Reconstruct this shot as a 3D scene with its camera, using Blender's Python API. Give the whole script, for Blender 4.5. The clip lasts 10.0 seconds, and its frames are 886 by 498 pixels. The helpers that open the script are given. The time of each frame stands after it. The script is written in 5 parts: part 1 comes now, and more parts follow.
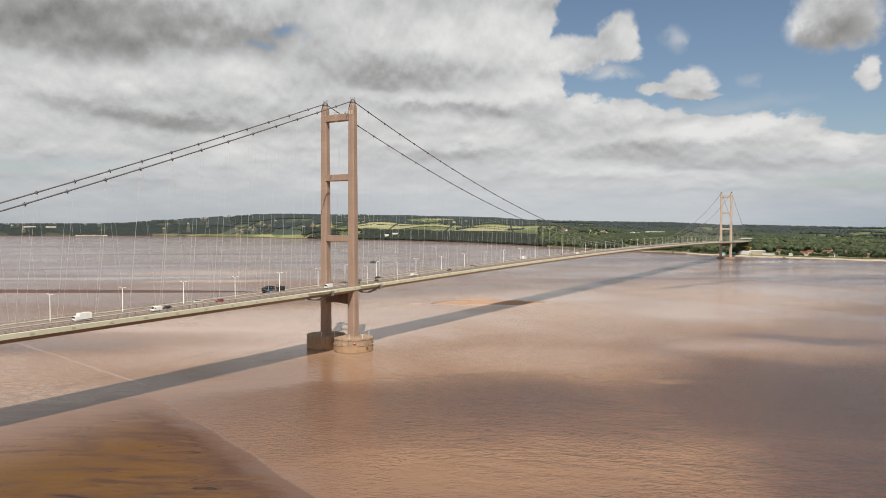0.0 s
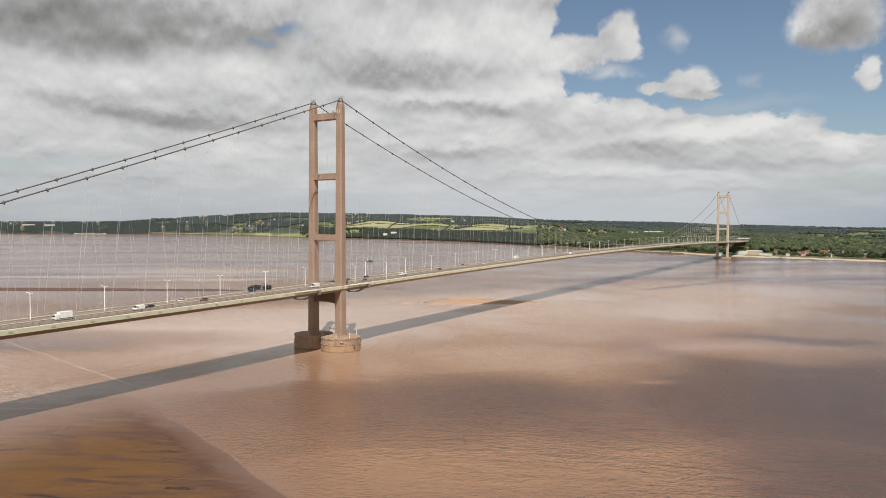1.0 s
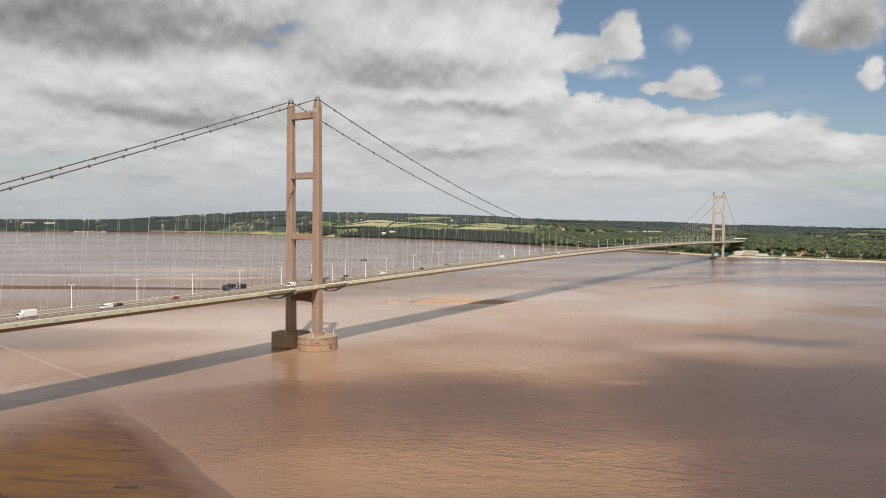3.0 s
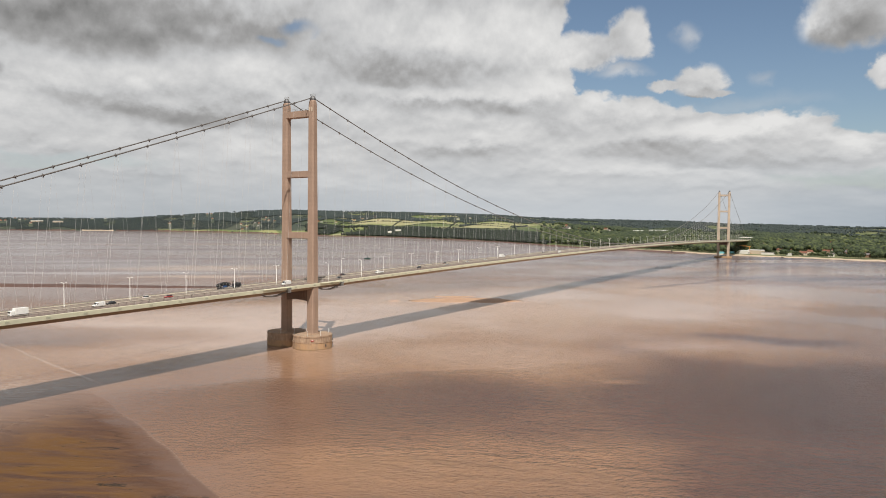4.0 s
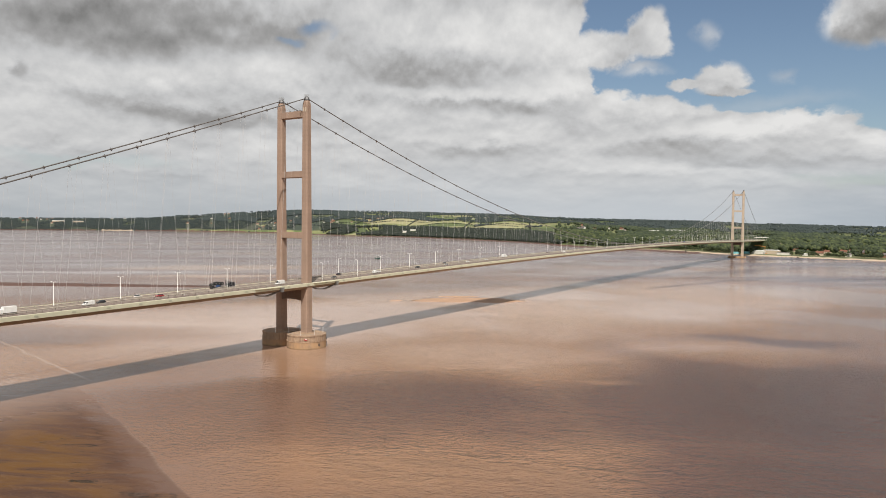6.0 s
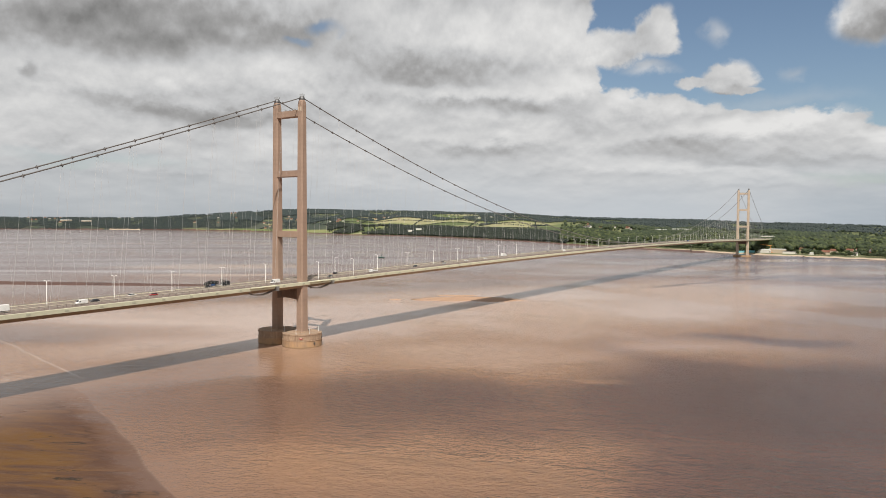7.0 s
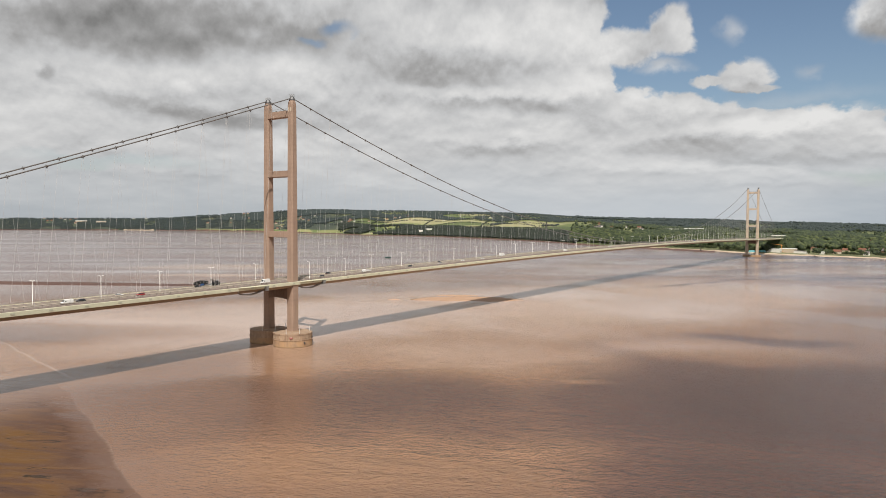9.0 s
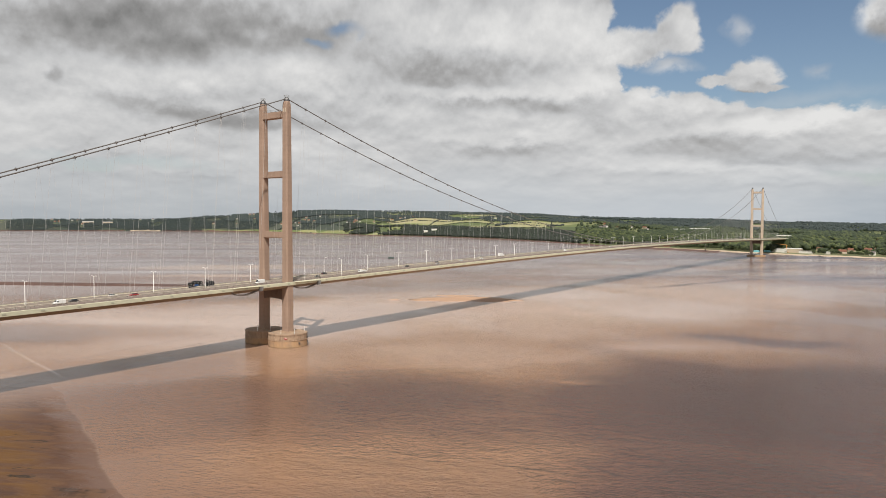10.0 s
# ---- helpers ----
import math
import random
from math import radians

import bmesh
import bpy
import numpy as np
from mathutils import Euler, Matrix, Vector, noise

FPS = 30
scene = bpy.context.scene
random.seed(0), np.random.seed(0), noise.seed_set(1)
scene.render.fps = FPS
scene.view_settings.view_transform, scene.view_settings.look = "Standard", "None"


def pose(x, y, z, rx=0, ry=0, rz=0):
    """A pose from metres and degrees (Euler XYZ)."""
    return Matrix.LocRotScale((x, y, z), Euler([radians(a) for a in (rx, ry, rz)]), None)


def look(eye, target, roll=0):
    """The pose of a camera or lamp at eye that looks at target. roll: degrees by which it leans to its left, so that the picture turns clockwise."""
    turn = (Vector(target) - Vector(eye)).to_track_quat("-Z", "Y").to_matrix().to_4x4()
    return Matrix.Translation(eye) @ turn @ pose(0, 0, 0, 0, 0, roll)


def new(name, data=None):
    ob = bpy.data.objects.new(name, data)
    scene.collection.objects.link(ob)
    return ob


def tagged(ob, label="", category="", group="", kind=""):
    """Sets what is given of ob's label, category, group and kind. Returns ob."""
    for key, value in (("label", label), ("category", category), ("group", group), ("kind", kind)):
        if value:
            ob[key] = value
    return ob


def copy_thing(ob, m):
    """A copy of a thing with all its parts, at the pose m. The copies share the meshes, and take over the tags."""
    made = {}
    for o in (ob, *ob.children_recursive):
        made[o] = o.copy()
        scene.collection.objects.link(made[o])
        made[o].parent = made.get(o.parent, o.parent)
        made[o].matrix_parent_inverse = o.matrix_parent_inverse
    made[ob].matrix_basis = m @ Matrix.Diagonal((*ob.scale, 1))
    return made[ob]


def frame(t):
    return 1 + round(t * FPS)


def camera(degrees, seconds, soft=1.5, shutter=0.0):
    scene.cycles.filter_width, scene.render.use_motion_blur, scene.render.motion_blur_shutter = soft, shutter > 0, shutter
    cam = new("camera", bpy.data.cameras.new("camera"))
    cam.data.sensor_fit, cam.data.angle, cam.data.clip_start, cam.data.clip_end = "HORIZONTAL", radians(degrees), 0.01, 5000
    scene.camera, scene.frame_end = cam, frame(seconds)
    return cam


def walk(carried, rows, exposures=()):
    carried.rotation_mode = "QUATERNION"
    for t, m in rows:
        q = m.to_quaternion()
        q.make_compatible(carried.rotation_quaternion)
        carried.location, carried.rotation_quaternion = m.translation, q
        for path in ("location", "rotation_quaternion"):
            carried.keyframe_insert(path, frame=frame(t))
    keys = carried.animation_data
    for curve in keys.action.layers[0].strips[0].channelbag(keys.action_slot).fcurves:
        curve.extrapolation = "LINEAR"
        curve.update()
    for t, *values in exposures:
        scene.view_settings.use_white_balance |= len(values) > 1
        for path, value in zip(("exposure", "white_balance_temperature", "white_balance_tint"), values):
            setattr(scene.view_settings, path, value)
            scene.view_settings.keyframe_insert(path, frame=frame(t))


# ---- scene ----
cam = camera(64.4, 10.0, soft=0.9)

PATH = [
    (0, (-345.406, -284.941, 78.675), (-343.6946, -283.9077, 78.6055), 0.11),
    (0.5, (-343.124, -288.019, 78.781), (-341.4130, -286.9862, 78.7091), 0.20),
    (1, (-340.901, -291.140, 78.878), (-339.1898, -290.1070, 78.8060), 0.27),
    (1.5, (-338.730, -294.297, 78.968), (-337.0185, -293.2643, 78.8951), 0.33),
    (2, (-336.604, -297.484, 79.050), (-334.8929, -296.4513, 78.9767), 0.38),
    (2.5, (-334.517, -300.696, 79.124), (-332.8058, -299.6632, 79.0507), 0.42),
    (4, (-328.422, -310.421, 79.302), (-326.7241, -309.3663, 79.2235), 0.49),
    (4.5, (-326.424, -313.672, 79.346), (-324.7321, -312.6078, 79.2667), 0.50),
    (5, (-324.431, -316.918, 79.382), (-322.7464, -315.8438, 79.3025), 0.50),
    (5.5, (-322.438, -320.154, 79.410), (-320.7608, -319.0677, 79.3316), 0.49),
    (7, (-316.389, -329.736, 79.450), (-314.7298, -328.6221, 79.3679), 0.44),
    (7.5, (-314.327, -332.868, 79.447), (-312.6734, -331.7470, 79.3660), 0.42),
    (8, (-312.232, -335.961, 79.437), (-310.5823, -334.8332, 79.3558), 0.39),
    (8.5, (-310.097, -339.007, 79.420), (-308.4515, -337.8724, 79.3385), 0.35),
    (9, (-307.914, -342.001, 79.395), (-306.2768, -340.8553, 79.3127), 0.31),
    (9.5, (-305.678, -344.936, 79.362), (-304.0475, -343.7818, 79.2800), 0.27),
    (10, (-303.383, -347.808, 79.321), (-301.7562, -346.6473, 79.2397), 0.23),
]
walk(cam, [(t, look(eye, target, roll)) for t, eye, target, roll in PATH])

# ---------------------------------------------------------------- sun and sky
SUN_WAY = Vector((-0.61, -0.42, 1.0)).normalized()      # from the ground towards the sun
SUN_EL = math.asin(SUN_WAY.z)
lamp_data = bpy.data.lights.new("sun", "SUN")
lamp_data.energy, lamp_data.angle, lamp_data.color = 4.9, radians(0.6), (1.0, 0.93, 0.84)
sun = new("sun", lamp_data)
sun.matrix_world = look(SUN_WAY * 900, (0, 0, 0))

world = bpy.data.worlds.new("sky")
scene.world = world
world.use_nodes = True
WT = world.node_tree
WT.nodes.clear()


def wire(tree, sock, value):
    if isinstance(value, bpy.types.NodeSocket):
        tree.links.new(value, sock)
    else:
        sock.default_value = value


def calc(tree, op, a, b=None, c=None, clamp=False):
    n = tree.nodes.new("ShaderNodeMath")
    n.operation, n.use_clamp = op, clamp
    for s, v in zip(n.inputs, (a, b, c)):
        if v is not None:
            wire(tree, s, v)
    return n.outputs[0]


def blend(tree, f, a, b, mode="MIX"):
    n = tree.nodes.new("ShaderNodeMix")
    n.data_type, n.blend_type = "RGBA", mode
    wire(tree, n.inputs[0], f), wire(tree, n.inputs[6], a), wire(tree, n.inputs[7], b)
    return n.outputs[2]


def noise_of(tree, vec, scale, detail=4.0, rough=0.55, out=0, distortion=0.0):
    n = tree.nodes.new("ShaderNodeTexNoise")
    n.inputs["Scale"].default_value, n.inputs["Detail"].default_value = scale, detail
    n.inputs["Roughness"].default_value, n.inputs["Distortion"].default_value = rough, distortion
    if vec is not None:
        tree.links.new(vec, n.inputs["Vector"])
    return n.outputs[out]


def smooth(tree, v, lo, hi, to0=0.0, to1=1.0):
    n = tree.nodes.new("ShaderNodeMapRange")
    n.interpolation_type = "SMOOTHSTEP"
    wire(tree, n.inputs[0], v)
    for i, x in enumerate((lo, hi, to0, to1)):
        n.inputs[i + 1].default_value = x
    return n.outputs[0]


def vec_of(tree, x, y, z=0.0):
    n = tree.nodes.new("ShaderNodeCombineXYZ")
    for s, v in zip(n.inputs, (x, y, z)):
        wire(tree, s, v)
    return n.outputs[0]


tc = WT.nodes.new("ShaderNodeTexCoord")
sep = WT.nodes.new("ShaderNodeSeparateXYZ")
WT.links.new(tc.outputs["Generated"], sep.inputs[0])
DX, DY, DZ = sep.outputs
AZ = calc(WT, "MULTIPLY", calc(WT, "ARCTAN2", DY, DX), 57.2958)
EL = calc(WT, "MULTIPLY", calc(WT, "ARCSINE", DZ), 57.2958)


# cloud rows crowd together towards the horizon: heights in the sky drawn out below
CROWD = calc(WT, "MULTIPLY", calc(WT, "LOGARITHM", calc(WT, "ADD", calc(WT, "MAXIMUM", EL, 0.0), 3.5), 2.718), 9.0)


def dome(raise_=0.0):
    return vec_of(WT, calc(WT, "MULTIPLY", AZ, 0.055), calc(WT, "ADD", calc(WT, "MULTIPLY", CROWD, 0.10), raise_), 0.0)


DOME, UP, UP_FAR = dome(), dome(0.035), dome(0.11)
edge_n = noise_of(WT, DOME, 2.6, 8.0, 0.50)
puff_n = noise_of(WT, DOME, 7.5, 7.0, 0.54)
wisp_n = noise_of(WT, DOME, 1.3, 5.0, 0.55)
# light from above: bright where the cloud thins upwards, grey where it thickens
relief = calc(WT, "SUBTRACT", edge_n, noise_of(WT, UP_FAR, 2.6, 8.0, 0.50))
relief_f = calc(WT, "SUBTRACT", puff_n, noise_of(WT, UP, 7.5, 7.0, 0.54))
wob, wob2 = calc(WT, "SUBTRACT", edge_n, 0.5), calc(WT, "SUBTRACT", puff_n, 0.5)


def bent(v, a, b):
    """An angle bent by the noise, so that cloud edges are ragged."""
    return calc(WT, "ADD", v, calc(WT, "ADD", calc(WT, "MULTIPLY", wob, a), calc(WT, "MULTIPLY", wob2, b)))


AZW, ELW = bent(AZ, 5.5, 2.6), bent(EL, -2.6, 1.9)
BENT = vec_of(WT, AZW, ELW)
KEEN = vec_of(WT, bent(AZ, 1.3, 3.0), bent(EL, -0.7, 2.2))


def puff(space, az, el, raz, rel, inner=0.25, outer=1.35, amount=1.0):
    """A ragged oval of the sky: full in its middle, nothing outside."""
    n = WT.nodes.new("ShaderNodeMapping")
    n.vector_type = "TEXTURE"
    n.inputs["Location"].default_value, n.inputs["Scale"].default_value = (az, el, 0), (raz, rel, 1)
    WT.links.new(space, n.inputs[0])
    d = WT.nodes.new("ShaderNodeVectorMath")
    d.operation = "LENGTH"
    WT.links.new(n.outputs[0], d.inputs[0])
    return smooth(WT, d.outputs["Value"], inner, outer, amount, 0.0)


def gather(op, items):
    out = items[0]
    for i in items[1:]:
        out = calc(WT, op, out, i)
    return out


# the blue opening above the bank of cloud that climbs from the far shore, and the clouds that stand in it
bank_top = calc(WT, "SUBTRACT", bent(EL, -2.0, 3.0), calc(WT, "ADD", 6.7, calc(WT, "MULTIPLY", AZW, 0.165)))
opening = gather("MINIMUM", [bank_top, calc(WT, "SUBTRACT", 21.9, AZW), calc(WT, "DIVIDE", calc(WT, "SUBTRACT", 25.0, ELW), 3.0), calc(WT, "DIVIDE", calc(WT, "ADD", AZW, 16.0), 3.0)])
gap_m = smooth(WT, opening, -0.20, 0.30)
peeks = gather("MAXIMUM", [puff(KEEN, 43.4, 14.8, 0.9, 0.37, 0.3, 2.2, 0.75), puff(KEEN, 45.3, 13.8, 0.7, 0.22, 0.3, 2.2, 0.6),
                           puff(BENT, 60.0, 4.3, 6.0, 0.4, 0.2, 1.6, 0.35), puff(BENT, 1.5, 3.2, 5.0, 0.5, 0.2, 1.6, 0.45)])
STANDING = [(20.4, 13.2, 3.7, 1.42), (17.2, 14.3, 1.8, 2.12), (12.1, 10.8, 2.1, 1.39), (14.4, 10.4, 1.4, 0.58), (11.4, 9.8, 1.8, 0.49),
            (2.3, 14.2, 3.5, 2.2), (0.2, 10.5, 1.0, 1.12)]
standing = gather("MAXIMUM", [puff(KEEN, *c, 0.72, 1.12) for c in STANDING])
torn = gather("MAXIMUM", [puff(KEEN, 18.0, 11.7, 2.1, 0.59, 0.1, 1.3, 0.7), puff(KEEN, 12.9, 13.9, 1.0, 0.88, 0.0, 1.3, 0.55),
                          puff(KEEN, 7.6, 10.7, 1.0, 0.56, 0.0, 1.4, 0.35), puff(KEEN, 4.7, 7.7, 1.2, 0.48, 0.0, 1.4, 0.4), puff(BENT, 9.0, 8.8, 5.0, 0.8, 0.0, 1.4, 0.25)])
layer = calc(WT, "MULTIPLY", calc(WT, "SUBTRACT", 1.0, gap_m), calc(WT, "SUBTRACT", 1.0, peeks))
COVER = gather("MAXIMUM", [layer, standing, torn])

# grey bases and bright heads of the single clouds: bearing, height, half width, half height, strength
GREY_LEFT = [(56.0, 14.3, 12.5, 2.39, 0.36), (53.3, 12.9, 9.1, 0.8, 0.12), (45.9, 14.2, 5.1, 1.07, 0.10), (64.0, 10.3, 0.8, 0.67, 0.26),
             (52.2, 7.8, 8.0, 0.71, 0.28), (60.1, 8.7, 4.3, 0.59, 0.14), (53.4, 3.2, 9.1, 0.42, 0.10), (61.2, 4.9, 3.1, 0.32, 0.08)]
GREY_MIDDLE = [(33.4, 12.2, 8.6, 1.29, 0.20), (36.1, 11.3, 4.1, 0.78, 0.10), (29.7, 9.1, 6.8, 0.66, 0.20), (29.2, 5.5, 4.1, 0.45, 0.12),
               (42.4, 6.0, 4.9, 0.44, 0.09), (23.3, 3.4, 7.6, 0.41, 0.10)]
GREY_RIGHT = [(15.9, 5.6, 5.1, 0.74, 0.22), (9.0, 4.6, 7.3, 0.46, 0.14), (2.3, 12.8, 3.1, 1.27, 0.34), (1.8, 14.3, 2.4, 1.1, 0.20),
              (11.8, 9.4, 2.0, 0.37, 0.22), (18.8, 11.8, 2.2, 0.42, 0.14), (9.7, 2.6, 6.7, 0.38, 0.09), (1.1, 4.4, 2.7, 0.39, 0.12)]
WHITE_LEFT = [(57.6, 10.5, 6.3, 1.03, 0.11), (48.0, 11.3, 5.1, 1.76, 0.13), (60.2, 6.0, 5.3, 0.52, 0.04), (48.5, 5.2, 6.3, 0.56, 0.08)]
WHITE_MIDDLE = [(28.4, 14.7, 8.1, 2.6, 0.24), (23.7, 13.2, 2.7, 1.61, 0.14), (38.8, 14.6, 3.1, 2.09, 0.10), (32.5, 10.2, 9.1, 0.57, 0.16),
                (24.3, 10.2, 2.1, 1.13, 0.14), (28.8, 6.5, 7.3, 0.49, 0.12), (39.7, 2.9, 6.7, 0.45, 0.09)]
WHITE_RIGHT = [(19.9, 9.1, 2.6, 1.04, 0.22), (15.1, 8.6, 2.8, 0.76, 0.16), (9.1, 7.1, 3.5, 0.91, 0.22), (12.2, 6.9, 3.6, 0.67, 0.12),
               (4.0, 6.4, 2.1, 0.56, 0.16), (14.2, 4.0, 7.0, 0.43, 0.12), (16.5, 14.8, 1.1, 1.7, 0.16), (11.5, 11.3, 1.8, 0.89, 0.22),
               (5.3, 14.0, 0.6, 1.82, 0.30), (0.4, 10.7, 0.7, 0.97, 0.22), (1.3, 6.0, 1.7, 0.85, 0.24)]
grey = gather("ADD", [puff(BENT, a, e, w, h, 0.2, 1.5, k) for a, e, w, h, k in GREY_LEFT + GREY_MIDDLE + GREY_RIGHT])
white = gather("ADD", [puff(BENT, a, e, w, h, 0.2, 1.5, k) for a, e, w, h, k in WHITE_LEFT + WHITE_MIDDLE + WHITE_RIGHT])
calm = smooth(WT, EL, 0.5, 10.0, 0.5, 1.0)               # far rows are paler and flatter
tone = calc(WT, "ADD", smooth(WT, EL, 3.0, 10.0, 0.69, 0.63), calc(WT, "MULTIPLY", calc(WT, "ADD", calc(WT, "MULTIPLY", relief, 0.66), calc(WT, "MULTIPLY", relief_f, 0.58)), calm))
tone = calc(WT, "ADD", tone, calc(WT, "MULTIPLY", calc(WT, "SUBTRACT", wisp_n, 0.5), 0.22))
tone = calc(WT, "ADD", calc(WT, "SUBTRACT", tone, grey), white)
tone = calc(WT, "SUBTRACT", tone, smooth(WT, EL, 19.0, 42.0, 0.0, 0.40))      # unseen grey cloud overhead, added to cut the sky's fill light
ramp = WT.nodes.new("ShaderNodeValToRGB")
WT.links.new(tone, ramp.inputs[0])
r = ramp.color_ramp
r.elements[0].position, r.elements[0].color = 0.10, (0.215, 0.213, 0.210, 1)
r.elements[1].position, r.elements[1].color = 0.95, (0.775, 0.770, 0.760, 1)
for at_, c in ((0.35, (0.355, 0.352, 0.350)), (0.60, (0.545, 0.548, 0.552))):
    r.elements.new(at_).color = (*c, 1)
# towards the horizon the layer turns to an even pale grey
low = smooth(WT, calc(WT, "ADD", EL, calc(WT, "MULTIPLY", wob, 4.0)), -1.0, 6.2)
haze = blend(WT, smooth(WT, AZ, 20.0, 62.0), blend(WT, smooth(WT, AZ, -3.0, 14.0), (0.335, 0.395, 0.455, 1), (0.52, 0.56, 0.60, 1)), (0.405, 0.44, 0.47, 1))
CLOUD = blend(WT, calc(WT, "ADD", 0.12, calc(WT, "MULTIPLY", low, 0.88)), haze, ramp.outputs[0])

sky = WT.nodes.new("ShaderNodeTexSky")
sky.sky_type, sky.sun_disc = "NISHITA", False
sky.sun_elevation, sky.sun_rotation = SUN_EL, math.atan2(SUN_WAY.x, SUN_WAY.y)
sky.air_density, sky.dust_density, sky.ozone_density = 1.0, 0.7, 0.8
n = WT.nodes.new("ShaderNodeVectorMath")
n.operation = "SCALE"
WT.links.new(sky.outputs[0], n.inputs[0])
n.inputs["Scale"].default_value = 0.082
SKYC = n.outputs[0]
bg = WT.nodes.new("ShaderNodeBackground")
WT.links.new(blend(WT, COVER, SKYC, CLOUD), bg.inputs[0])
bg.inputs[1].default_value = 1.0
wout = WT.nodes.new("ShaderNodeOutputWorld")
WT.links.new(bg.outputs[0], wout.inputs[0])


# ---------------------------------------------------------------- materials
def material(name, rough=0.7, metal=0.0):
    mat = bpy.data.materials.new(name)
    mat.use_nodes = True
    t = mat.node_tree
    p = t.nodes["Principled BSDF"]
    p.inputs["Roughness"].default_value, p.inputs["Metallic"].default_value = rough, metal
    return mat, t, p


def coords(t, kind="Object", scale=(1, 1, 1), turn=0.0):
    a = t.nodes.new("ShaderNodeTexCoord")
    if kind == "World":
        g = t.nodes.new("ShaderNodeNewGeometry")
        src = g.outputs["Position"]
    else:
        src = a.outputs[kind]
    mp = t.nodes.new("ShaderNodeMapping")
    mp.inputs["Scale"].default_value = scale
    if turn:
        rot = t.nodes.new("ShaderNodeMapping")
        rot.inputs["Rotation"].default_value = (0, 0, radians(turn))
        t.links.new(src, rot.inputs[0])
        src = rot.outputs[0]
    t.links.new(src, mp.inputs[0])
    return mp.outputs[0]


def ramp_of(t, fac, stops):
    n = t.nodes.new("ShaderNodeValToRGB")
    t.links.new(fac, n.inputs[0])
    e = n.color_ramp.elements
    e[0].position, e[0].color = stops[0][0], (*stops[0][1], 1)
    e[1].position, e[1].color = stops[-1][0], (*stops[-1][1], 1)
    for pos, c in stops[1:-1]:
        k = e.new(pos)
        k.color = (*c, 1)
    return n.outputs[0]


def bump(t, p, h, strength, distance):
    n = t.nodes.new("ShaderNodeBump")
    n.inputs["Strength"].default_value, n.inputs["Distance"].default_value = strength, distance
    t.links.new(h, n.inputs["Height"])
    t.links.new(n.outputs[0], p.inputs["Normal"])


def simple(name, color, rough=0.6, metal=0.0, vary=0.12, scale=0.8, kind="Object", island=False):
    """Paint, concrete or metal with two scales of unevenness."""
    mat, t, p = material(name, rough, metal)
    v = coords(t, kind)
    a, b = noise_of(t, v, scale, 4), noise_of(t, v, scale * 9, 3)
    f = calc(t, "ADD", calc(t, "MULTIPLY", a, 0.65), calc(t, "MULTIPLY", b, 0.35))
    lo, hi = [tuple(min(1, c * k) for c in color) for k in (1 - 2 * vary, 1 + 2 * vary)]
    col = ramp_of(t, f, [(0.25, lo), (0.75, hi)])
    if island:
        o = t.nodes.new("ShaderNodeObjectInfo")
        col = blend(t, calc(t, "MULTIPLY", o.outputs["Random"], 0.25), col, (*[c * 0.6 for c in color], 1))
    t.links.new(col, p.inputs["Base Color"])
    bump(t, p, b, 0.15, 0.02)
    return mat


def concrete_tower(name, color, streak):
    mat, t, p = material(name, 0.85)
    v = coords(t, "World")
    big = noise_of(t, v, 0.09, 5)
    fine = noise_of(t, v, 1.4, 5)
    lifts = t.nodes.new("ShaderNodeTexWave")          # lifts of the slip-formed concrete
    lifts.wave_type, lifts.bands_direction = "BANDS", "Z"
    lifts.inputs["Scale"].default_value, lifts.inputs["Distortion"].default_value = 0.11, 0.6
    t.links.new(v, lifts.inputs[0])
    run = noise_of(t, coords(t, "World", (1.6, 1.6, 0.035)), 1.0, 4)
    f = calc(t, "ADD", calc(t, "MULTIPLY", big, 0.45), calc(t, "MULTIPLY", fine, 0.30))
    f = calc(t, "ADD", f, calc(t, "MULTIPLY", lifts.outputs[1], 0.035))
    col = ramp_of(t, f, [(0.22, tuple(c * 0.78 for c in color)), (0.55, tuple(c * 1.16 for c in color))])
    col = blend(t, calc(t, "MULTIPLY", smooth(t, run, 0.52, 0.72), 0.55), col, (*streak, 1))
    t.links.new(col, p.inputs["Base Color"])
    bump(t, p, fine, 0.3, 0.05)
    return mat


M_TOWER = concrete_tower("weathered_concrete", (0.335, 0.235, 0.178), (0.22, 0.14, 0.10))
# stain streaks, on concrete darkened to paint in the deck's shade
M_SHADED_STAIN = concrete_tower("shaded_stained_concrete", (0.17, 0.115, 0.085), (0.07, 0.045, 0.032))
M_TOWER_FAR = concrete_tower("pale_concrete", (0.52, 0.42, 0.325), (0.36, 0.29, 0.225))


